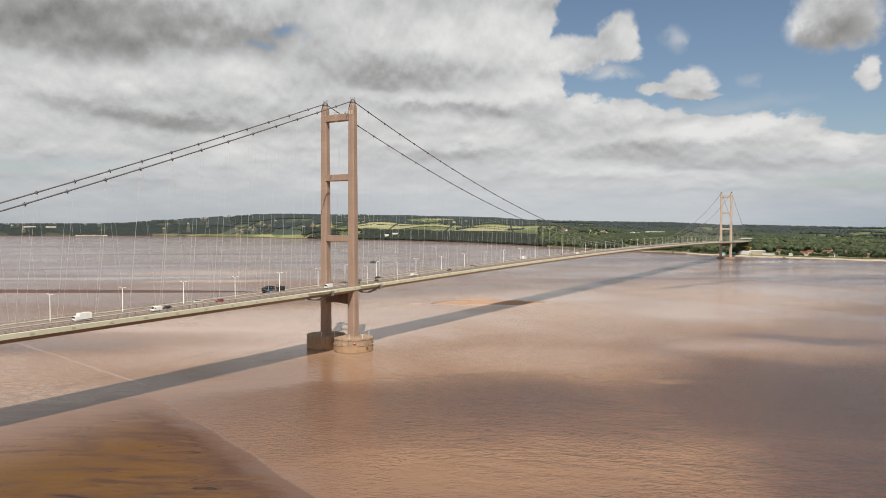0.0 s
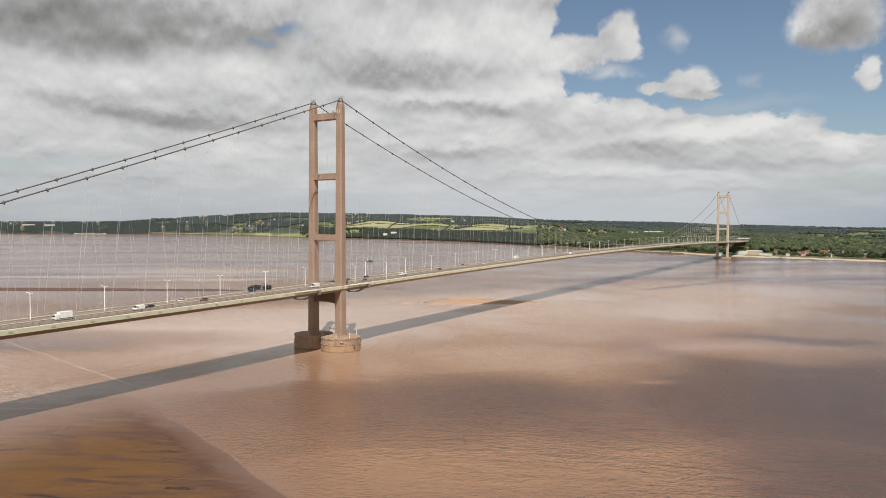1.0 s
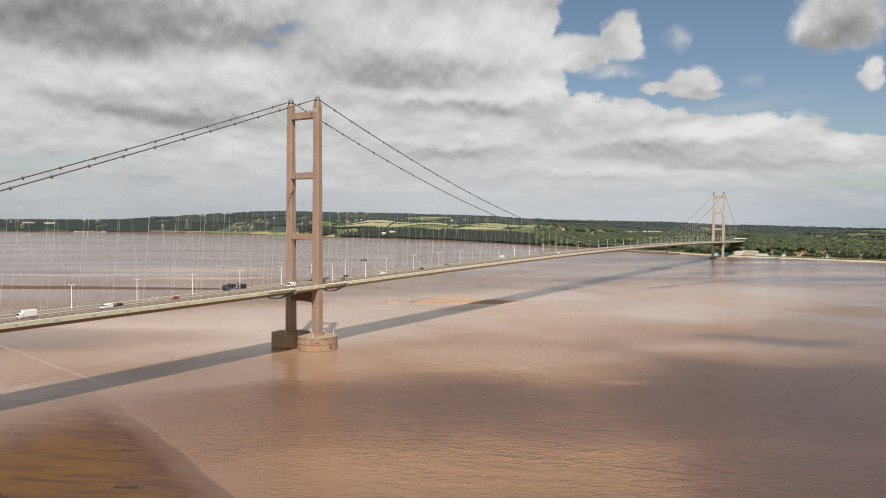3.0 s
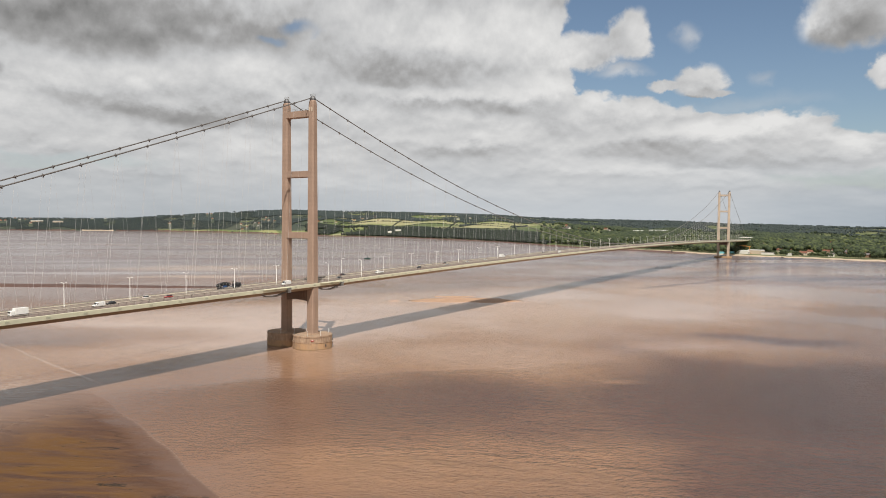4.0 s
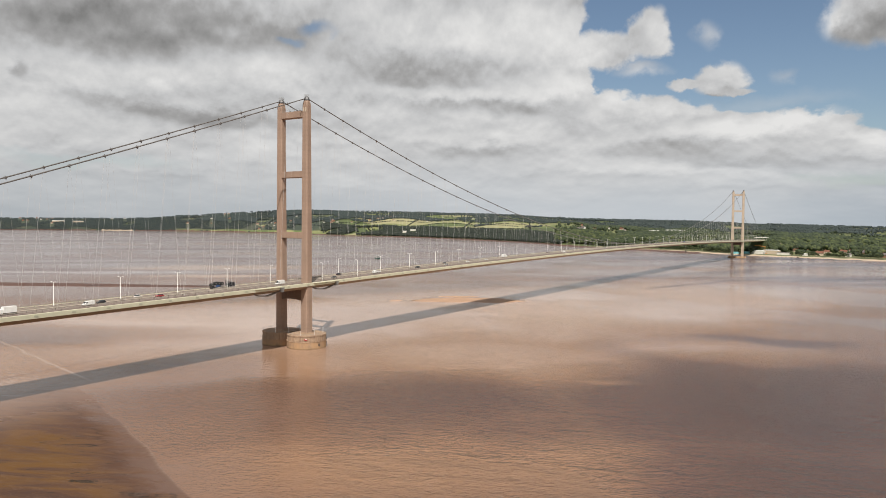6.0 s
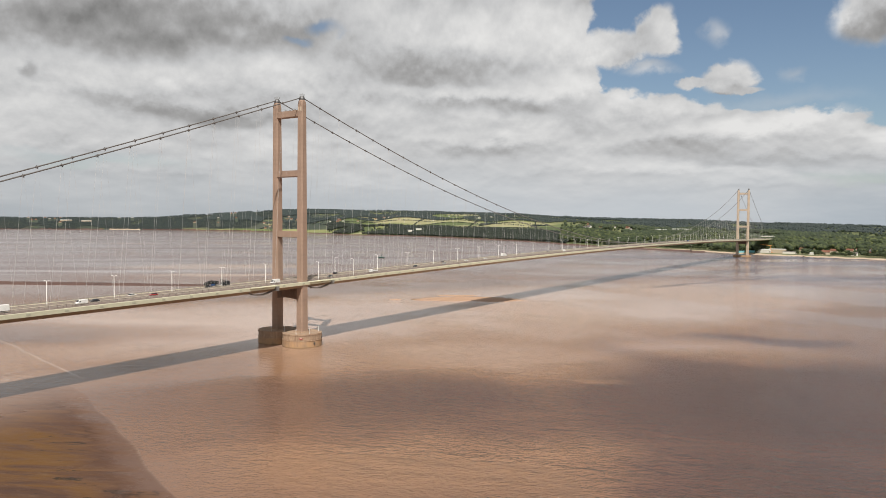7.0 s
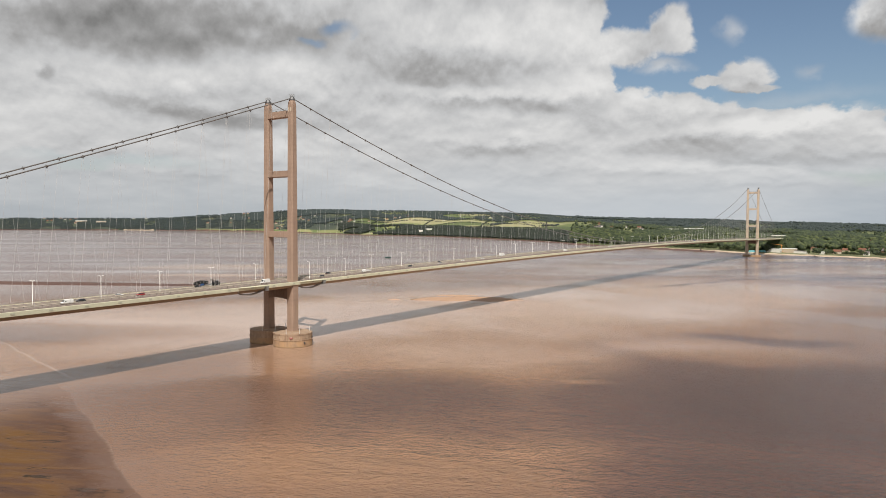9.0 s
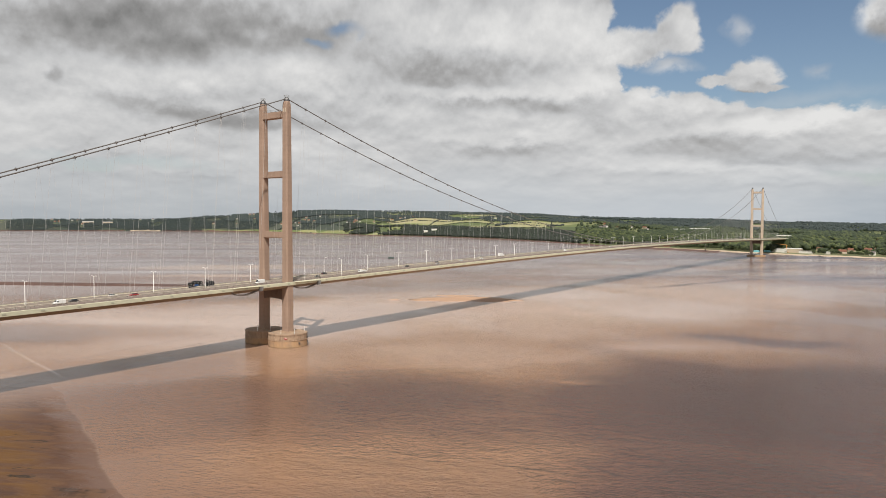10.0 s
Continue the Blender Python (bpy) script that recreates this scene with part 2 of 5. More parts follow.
def caisson_mat():
    mat, t, p = material("caisson_concrete", 0.85)
    v = coords(t, "World")
    big, fine = noise_of(t, v, 0.25, 5), noise_of(t, v, 2.0, 5)
    run = noise_of(t, coords(t, "World", (1.1, 1.1, 0.05)), 1.0, 4)
    f = calc(t, "ADD", calc(t, "MULTIPLY", big, 0.6), calc(t, "MULTIPLY", fine, 0.4))
    col = ramp_of(t, f, [(0.3, (0.24, 0.16, 0.11)), (0.7, (0.48, 0.35, 0.24))])
    col = blend(t, calc(t, "MULTIPLY", smooth(t, run, 0.5, 0.7), 0.6), col, (0.17, 0.10, 0.06, 1))
    z = t.nodes.new("ShaderNodeSeparateXYZ")
    t.links.new(v, z.inputs[0])
    wet = smooth(t, calc(t, "ADD", z.outputs[2], calc(t, "MULTIPLY", big, 1.6)), 0.7, 1.9, 1.0, 0.0)
    tan = smooth(t, calc(t, "ADD", z.outputs[2], calc(t, "MULTIPLY", fine, 1.2)), 4.2, 5.4, 1.0, 0.0)
    col = blend(t, calc(t, "MULTIPLY", tan, smooth(t, big, 0.35, 0.6, 0.25, 0.8)), col, (0.44, 0.275, 0.145, 1))      # orange silt below high water
    col = blend(t, calc(t, "MULTIPLY", wet, 0.75), col, (0.15, 0.10, 0.055, 1))   # silt and weed below high water
    t.links.new(col, p.inputs["Base Color"])
    bump(t, p, fine, 0.35, 0.08)
    return mat


M_CAISSON = caisson_mat()
M_PAD = simple("weathered_fender", (0.40, 0.30, 0.215), 0.85, 0, 0.12, 1.5)
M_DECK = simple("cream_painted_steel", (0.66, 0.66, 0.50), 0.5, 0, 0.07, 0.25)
# brown paints the girder's shade and warm water bounce; on the hatch, rust
M_UNDER = simple("shade_and_rust_brown", (0.30, 0.22, 0.14), 0.6, 0, 0.12, 0.3)
M_ROAD = simple("worn_asphalt", (0.205, 0.160, 0.140), 0.9, 0, 0.10, 0.15)
M_FOOT = simple("footway_surfacing", (0.46, 0.40, 0.33), 0.9, 0, 0.10, 0.2)
M_RAIL = simple("dark_steel", (0.12, 0.10, 0.085), 0.5, 0.3, 0.15, 1.0)
M_PATCH = simple("patched_paint", (0.47, 0.48, 0.37), 0.6, 0, 0.15, 1.5)
M_BARRIER = simple("galvanised_steel", (0.48, 0.43, 0.37), 0.5, 0.4, 0.10, 0.6)
M_CABLE = simple("dark_painted_cable", (0.16, 0.15, 0.145), 0.5, 0.2, 0.10, 0.5)
M_HANGER = simple("pale_hanger_wire", (0.56, 0.55, 0.54), 0.5, 0.1, 0.05, 0.5)
M_LAMP = simple("white_painted_pole", (0.80, 0.79, 0.76), 0.4, 0, 0.04, 1.0)
M_CAP = simple("dark_grey_steel", (0.11, 0.11, 0.115), 0.5, 0.2, 0.12, 1.0)
M_GREY = simple("grey_steel", (0.30, 0.30, 0.29), 0.5, 0.3, 0.12, 1.0)
M_WHITE = simple("white_paint", (0.80, 0.80, 0.78), 0.35, 0, 0.04, 1.0)
M_BLACK = simple("black_paint", (0.025, 0.026, 0.03), 0.3, 0, 0.10, 1.0)
M_TYRE = simple("tyre_rubber", (0.02, 0.02, 0.02), 0.85)
M_RED = simple("red_paint", (0.36, 0.03, 0.03), 0.35)
M_BLUE = simple("blue_paint", (0.03, 0.09, 0.24), 0.35)
M_SILVER = simple("silver_paint", (0.50, 0.51, 0.52), 0.35, 0.4)
M_GLASS = simple("dark_vehicle_glass", (0.03, 0.035, 0.04), 0.08)
M_GREEN = simple("green_paint", (0.025, 0.075, 0.065), 0.5)
M_ORANGE = simple("orange_paint", (0.65, 0.27, 0.06), 0.5)
M_TURQ = simple("turquoise_sheeting", (0.20, 0.52, 0.58), 0.6)
M_WALL_W = simple("white_render", (0.74, 0.72, 0.67), 0.85, 0, 0.05, 0.5)
M_WALL_B = simple("brick_wall", (0.36, 0.19, 0.12), 0.9, 0, 0.12, 0.5)
M_WALL_C = simple("buff_wall", (0.52, 0.43, 0.33), 0.9, 0, 0.08, 0.5)
M_ROOF_R = simple("clay_tile_roof", (0.19, 0.085, 0.056), 0.9, 0, 0.15, 0.6, island=True)
M_ROOF_G = simple("slate_roof", (0.17, 0.15, 0.15), 0.85, 0, 0.12, 0.6, island=True)
M_ROOF_L = simple("pale_sheet_roof", (0.66, 0.66, 0.64), 0.6, 0, 0.05, 0.1)
M_TRUNK = simple("bark", (0.10, 0.075, 0.05), 0.95, 0, 0.2, 1.0)


def leaf_mat(name, dark, mid, lite):
    mat, t, p = material(name, 0.75)
    v = coords(t, "World")
    wide, fine = noise_of(t, v, 0.03, 3), noise_of(t, v, 0.55, 4, 0.7)
    g = t.nodes.new("ShaderNodeNewGeometry")
    f = calc(t, "ADD", calc(t, "MULTIPLY", wide, 0.30), calc(t, "MULTIPLY", fine, 0.25))
    f = calc(t, "ADD", f, calc(t, "MULTIPLY", g.outputs["Random Per Island"], 0.45))
    t.links.new(ramp_of(t, f, [(0.22, dark), (0.55, mid), (0.80, lite)]), p.inputs["Base Color"])
    bump(t, p, fine, 0.9, 0.8)
    return mat


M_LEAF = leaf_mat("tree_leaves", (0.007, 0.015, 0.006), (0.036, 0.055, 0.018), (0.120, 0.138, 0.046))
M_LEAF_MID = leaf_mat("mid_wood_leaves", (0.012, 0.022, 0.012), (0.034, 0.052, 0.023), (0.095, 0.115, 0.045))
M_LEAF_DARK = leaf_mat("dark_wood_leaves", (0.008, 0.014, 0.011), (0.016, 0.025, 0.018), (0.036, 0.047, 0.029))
# bluish haze of distance is painted into these leaf colours
M_LEAF_HAZY = leaf_mat("hazy_wood_leaves", (0.024, 0.037, 0.039), (0.034, 0.050, 0.049), (0.050, 0.066, 0.060))


def water_mat():
    """Silty tidal water: brown sediment, cloud shadows and sky reflection painted in, wind ripples, smooth slicks."""
    mat, t, p = material("silty_water", 0.2)
    v = coords(t, "World")
    drift = coords(t, "World", (1.0, 0.7, 1.0))
    bend = t.nodes.new("ShaderNodeSeparateColor")
    t.links.new(noise_of(t, v, 0.010, 4, 0.55, out=1), bend.inputs[0])
    pos = t.nodes.new("ShaderNodeSeparateXYZ")
    t.links.new(v, pos.inputs[0])
    X = calc(t, "ADD", pos.outputs[0], calc(t, "MULTIPLY", calc(t, "SUBTRACT", bend.outputs[0], 0.5), 75.0))
    Y = calc(t, "ADD", pos.outputs[1], calc(t, "MULTIPLY", calc(t, "SUBTRACT", bend.outputs[1], 0.5), 75.0))

    def river_oval(x, y, length, width, turn):
        """A soft oval patch of the river, 1 in its middle."""
        co, si = math.cos(radians(turn)), math.sin(radians(turn))
        dx, dy = calc(t, "SUBTRACT", X, x), calc(t, "SUBTRACT", Y, y)
        u = calc(t, "DIVIDE", calc(t, "ADD", calc(t, "MULTIPLY", dx, co), calc(t, "MULTIPLY", dy, si)), length)
        w = calc(t, "DIVIDE", calc(t, "SUBTRACT", calc(t, "MULTIPLY", dy, co), calc(t, "MULTIPLY", dx, si)), width)
        d = calc(t, "ADD", calc(t, "MULTIPLY", u, u), calc(t, "MULTIPLY", w, w))
        return smooth(t, d, 0.0, 2.3, 1.0, 0.0)

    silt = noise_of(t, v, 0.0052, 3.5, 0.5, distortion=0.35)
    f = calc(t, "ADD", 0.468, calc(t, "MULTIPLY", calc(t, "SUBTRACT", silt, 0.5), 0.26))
    # cloud shadow is painted dark into the base colour, sunlit silt pale
    clear, lit_silt = river_oval(*CLOUD_SHADE[0]), river_oval(*LIT_SILT[0])
    for k in CLOUD_SHADE[1:]:
        clear = calc(t, "MAXIMUM", clear, river_oval(*k))
    for k in LIT_SILT[1:]:
        lit_silt = calc(t, "MAXIMUM", lit_silt, river_oval(*k))
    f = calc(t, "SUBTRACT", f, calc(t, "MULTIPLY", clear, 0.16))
    f = calc(t, "ADD", f, calc(t, "MULTIPLY", lit_silt, 0.23))
    f = calc(t, "ADD", f, calc(t, "MULTIPLY", river_oval(25, -125, 80, 46, -60), 0.085))
    # fainter cloud shadows, painted dark the same way
    f = calc(t, "SUBTRACT", f, calc(t, "MULTIPLY", river_oval(-32, -205, 120, 62, -62), 0.045))
    f = calc(t, "SUBTRACT", f, calc(t, "MULTIPLY", river_oval(203, -245, 50, 16, -80), 0.09))
    f = calc(t, "SUBTRACT", f, calc(t, "MULTIPLY", river_oval(-92, -100, 95, 38, -50), 0.03))
    f = calc(t, "SUBTRACT", f, calc(t, "MULTIPLY", river_oval(-85, 170, 120, 45, -48), 0.22))
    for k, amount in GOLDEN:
        f = calc(t, "ADD", f, calc(t, "MULTIPLY", river_oval(*k), amount))
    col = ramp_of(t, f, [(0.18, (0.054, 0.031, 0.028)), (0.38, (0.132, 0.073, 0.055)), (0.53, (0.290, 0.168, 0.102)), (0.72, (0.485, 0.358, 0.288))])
    # the open river is greyer and paler, sky reflection painted in with distance, in long bands
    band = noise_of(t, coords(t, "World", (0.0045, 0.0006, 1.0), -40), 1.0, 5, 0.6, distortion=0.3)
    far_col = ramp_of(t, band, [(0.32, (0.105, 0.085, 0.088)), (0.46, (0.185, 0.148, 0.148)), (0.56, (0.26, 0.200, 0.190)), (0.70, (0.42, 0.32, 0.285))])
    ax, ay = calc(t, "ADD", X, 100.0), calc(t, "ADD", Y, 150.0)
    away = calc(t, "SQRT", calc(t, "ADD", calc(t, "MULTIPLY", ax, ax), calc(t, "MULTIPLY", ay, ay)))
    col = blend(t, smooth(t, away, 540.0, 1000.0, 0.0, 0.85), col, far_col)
    col = blend(t, calc(t, "MULTIPLY", calc(t, "MAXIMUM", river_oval(440, 620, 140, 55, -47), river_oval(330, 480, 90, 20, -47)), 0.6), col, (0.52, 0.375, 0.275, 1))      # shoal showing through beyond the mudbank
    col = blend(t, calc(t, "MULTIPLY", river_oval(262, 672, 230, 18, -50), 0.75), col, (0.40, 0.36, 0.36, 1))      # sky reflected by slack water behind the mudbank, painted as a pale band
    wisps = river_oval(*WISPS[0])
    for k in WISPS[1:]:
        wisps = calc(t, "MAXIMUM", wisps, river_oval(*k))
    col = blend(t, calc(t, "MULTIPLY", wisps, 0.62), col, (0.105, 0.075, 0.078, 1))      # dark streaks off the far shore
    # foam drawn out in threads over the shallows
    thread = noise_of(t, coords(t, "World", (0.28, 0.10, 1.0), -28), 1.0, 5, 0.62, distortion=1.8)
    thread = smooth(t, calc(t, "ABSOLUTE", calc(t, "SUBTRACT", thread, 0.5)), 0.0, 0.055, 1.0, 0.0)
    shallows = calc(t, "MAXIMUM", river_oval(-170, 62, 48, 34, 70), river_oval(-150, 120, 60, 16, 70))
    col = blend(t, calc(t, "MULTIPLY", calc(t, "MULTIPLY", thread, shallows), 0.55), col, (0.50, 0.41, 0.34, 1))
    edge_x = calc(t, "SUBTRACT", calc(t, "MULTIPLY", pos.outputs[1], 0.19), 131.5)
    line = calc(t, "ABSOLUTE", calc(t, "SUBTRACT", calc(t, "SUBTRACT", pos.outputs[0], edge_x), calc(t, "MULTIPLY", calc(t, "SUBTRACT", noise_of(t, v, 0.05, 3), 0.5), 6.0)))
    line = calc(t, "MULTIPLY", smooth(t, line, 0.2, 1.6, 1.0, 0.0), calc(t, "MULTIPLY", smooth(t, pos.outputs[1], 0.0, 30.0), smooth(t, pos.outputs[1], 150.0, 230.0, 1.0, 0.0)))
    col = blend(t, calc(t, "MULTIPLY", line, 0.5), col, (0.46, 0.36, 0.29, 1))      # the foam line where two currents meet
    ruff = calc(t, "MULTIPLY", smooth(t, noise_of(t, drift, 0.006, 3, 0.5), 0.44, 0.66), 0.22)
    ruff = calc(t, "MAXIMUM", calc(t, "MAXIMUM", ruff, calc(t, "MULTIPLY", clear, 0.9)), river_oval(-78, -140, 190, 48, -41))
    ruff = calc(t, "MAXIMUM", ruff, calc(t, "MULTIPLY", river_oval(-90, -245, 110, 70, -60), 0.75))
    ruff = calc(t, "MULTIPLY", ruff, calc(t, "SUBTRACT", 1.0, calc(t, "MULTIPLY", river_oval(-190, 0, 60, 110, 20), 0.9)))
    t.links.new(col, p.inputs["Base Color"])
    wave = noise_of(t, coords(t, "World", (0.20, 0.42, 1.0), 62), 1.0, 4, 0.55, distortion=0.9)
    cross = noise_of(t, coords(t, "World", (0.34, 0.70, 1.0), 30), 1.0, 3, 0.55, distortion=0.9)
    chop = noise_of(t, v, 1.1, 3, 0.6)
    h = calc(t, "ADD", calc(t, "ADD", wave, calc(t, "MULTIPLY", cross, 0.5)), calc(t, "MULTIPLY", chop, 0.16))
    swell = noise_of(t, coords(t, "World", (0.045, 0.13, 1.0), 78), 1.0, 3, 0.5, distortion=0.5)
    open_water = calc(t, "MAXIMUM", clear, river_oval(-90, -245, 110, 70, -60))
    h = calc(t, "ADD", h, calc(t, "MULTIPLY", calc(t, "MULTIPLY", swell, open_water), 1.3))
    h = calc(t, "MULTIPLY", h, calc(t, "ADD", 0.045, calc(t, "MULTIPLY", ruff, 0.78)))
    bump(t, p, h, 1.0, 3.4)
    t.links.new(calc(t, "ADD", calc(t, "ADD", 0.10, calc(t, "MULTIPLY", ruff, 0.03)), calc(t, "MULTIPLY", smooth(t, band, 0.40, 0.58, 0.14, 0.0), smooth(t, away, 400.0, 900.0))), p.inputs["Roughness"])
    p.inputs["IOR"].default_value = 1.33
    return mat


# patches of the river, each with its middle, length, width and turn: cloud shadow painted dark and wind-ruffled, sunlit
# silt painted pale, golden patches, dark streaks
CLOUD_SHADE = [(42, -302, 100, 92, 0), (-86, -318, 40, 52, 0)]
LIT_SILT = [(265, -5, 470, 120, -28), (430, -110, 300, 120, -10), (30, 80, 130, 80, -35)]
# the patch by the caissons paints silt and the sunlit tower's reflection together
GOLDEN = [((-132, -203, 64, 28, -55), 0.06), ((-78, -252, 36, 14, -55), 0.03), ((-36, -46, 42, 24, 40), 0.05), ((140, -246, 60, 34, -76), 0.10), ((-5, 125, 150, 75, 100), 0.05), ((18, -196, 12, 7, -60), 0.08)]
WISPS = [(687, 13, 120, 12, -25), (595, -90, 80, 9, -20), (930, -101, 150, 26, -24), (830, -265, 110, 22, -40), (760, -150, 90, 10, -20)]


def mud_mat(name, lo, mid, hi, rough=0.45):
    mat, t, p = material(name, rough)
    v = coords(t, "World")
    flow = coords(t, "World", (0.35, 1.0, 1.0))
    big, streak = noise_of(t, v, 0.02, 5, 0.6, distortion=0.8), noise_of(t, flow, 0.10, 6, 0.65, distortion=1.0)
    fine = noise_of(t, v, 0.8, 5, 0.6)
    f = calc(t, "ADD", calc(t, "MULTIPLY", big, 0.5), calc(t, "MULTIPLY", streak, 0.5))
    t.links.new(ramp_of(t, f, [(0.33, lo), (0.46, mid), (0.62, hi)]), p.inputs["Base Color"])
    bump(t, p, calc(t, "ADD", streak, calc(t, "MULTIPLY", fine, 0.3)), 0.4, 0.5)
    t.links.new(smooth(t, big, 0.35, 0.6, rough - 0.15, rough + 0.2), p.inputs["Roughness"])
    return mat


def flat_mat():
    """Wet sand under a film of water: ochre patches, dark wisps of silt, pale foam along its edge."""
    mat, t, p = material("wet_sand", 0.35)
    v = coords(t, "World")
    along = coords(t, "World", (0.22, 1.0, 1.0), -118)
    big = noise_of(t, v, 0.016, 5, 0.6, distortion=0.8)
    mid = noise_of(t, along, 0.11, 7, 0.64, distortion=1.2)
    wisp = noise_of(t, along, 0.32, 5, 0.6, distortion=1.6)
    fine = noise_of(t, v, 0.7, 4)
    a = t.nodes.new("ShaderNodeAttribute")
    a.attribute_name = "inset"
    inset = a.outputs["Fac"]
    torn = calc(t, "ADD", inset, calc(t, "MULTIPLY", calc(t, "SUBTRACT", mid, 0.5), 30.0))
    col = ramp_of(t, mid, [(0.34, (0.066, 0.034, 0.023)), (0.50, (0.090, 0.046, 0.030)), (0.66, (0.140, 0.078, 0.048))])
    pos = t.nodes.new("ShaderNodeSeparateXYZ")
    t.links.new(v, pos.inputs[0])
    inner = smooth(t, torn, 12.0, 34.0, 0.08, 1.0)
    gold = calc(t, "MULTIPLY", inner, smooth(t, calc(t, "ADD", calc(t, "MULTIPLY", big, 0.5), calc(t, "MULTIPLY", mid, 0.5)), 0.42, 0.56))
    col = blend(t, calc(t, "MULTIPLY", gold, 0.8), col, (0.135, 0.068, 0.019, 1))
    vein = smooth(t, calc(t, "ABSOLUTE", calc(t, "SUBTRACT", wisp, 0.47)), 0.0, 0.016, 1.0, 0.0)
    col = blend(t, calc(t, "MULTIPLY", calc(t, "MULTIPLY", vein, inner), 0.5), col, (0.120, 0.058, 0.010, 1))      # thin ochre threads
    spot = smooth(t, calc(t, "ADD", wisp, calc(t, "MULTIPLY", calc(t, "SUBTRACT", fine, 0.5), 0.12)), 0.635, 0.665)
    col = blend(t, calc(t, "MULTIPLY", spot, 0.85), col, (0.020, 0.017, 0.014, 1))
    pale = smooth(t, calc(t, "ABSOLUTE", calc(t, "SUBTRACT", noise_of(t, along, 0.25, 5, 0.6, distortion=1.4), 0.5)), 0.0, 0.03, 1.0, 0.0)
    col = blend(t, calc(t, "MULTIPLY", pale, 0.22), col, (0.20, 0.13, 0.09, 1))
    # a smooth film of silty water covers its margin, and its tip lies under
    film = smooth(t, torn, 2.0, 14.0, 1.0, 0.0)
    col = blend(t, calc(t, "MULTIPLY", film, 0.7), col, (0.150, 0.084, 0.058, 1))
    scarp = calc(t, "MULTIPLY", smooth(t, calc(t, "ABSOLUTE", calc(t, "SUBTRACT", torn, 13.0)), 0.0, 1.2, 1.0, 0.0), smooth(t, noise_of(t, v, 0.06, 3), 0.48, 0.58))
    col = blend(t, calc(t, "MULTIPLY", scarp, 0.7), col, (0.045, 0.026, 0.018, 1))
    sunk = smooth(t, calc(t, "ADD", pos.outputs[1], calc(t, "MULTIPLY", mid, 50.0)), -40.0, 45.0)
    col = blend(t, sunk, col, (0.225, 0.130, 0.086, 1))
    foam_m = calc(t, "MULTIPLY", smooth(t, inset, 0.3, 2.4, 1.0, 0.0), smooth(t, fine, 0.3, 0.6, 0.15, 1.0))
    col = blend(t, calc(t, "MULTIPLY", foam_m, 0.5), col, (0.36, 0.26, 0.20, 1))
    t.links.new(col, p.inputs["Base Color"])
    bump(t, p, calc(t, "ADD", mid, calc(t, "MULTIPLY", fine, 0.2)), 0.25, 0.5)
    dry = smooth(t, mid, 0.3, 0.7, 0.28, 0.5)
    under = calc(t, "MAXIMUM", sunk, calc(t, "MULTIPLY", film, 0.6))
    t.links.new(calc(t, "ADD", calc(t, "MULTIPLY", dry, calc(t, "SUBTRACT", 1.0, under)), calc(t, "MULTIPLY", under, 0.11)), p.inputs["Roughness"])
    t.links.new(calc(t, "ADD", 1.13, calc(t, "MULTIPLY", under, 0.20)), p.inputs["IOR"])
    return mat


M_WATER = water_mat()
M_FLAT = flat_mat()
M_BAR = mud_mat("bare_sandbar", (0.34, 0.205, 0.13), (0.41, 0.255, 0.165), (0.47, 0.30, 0.20), 0.6)
M_MUD = mud_mat("dark_wet_mud", (0.062, 0.030, 0.023), (0.098, 0.050, 0.038), (0.135, 0.076, 0.058), 0.75)
M_BEACH = simple("shingle_beach", (0.50, 0.40, 0.30), 0.95, 0, 0.12, 0.05, "World")


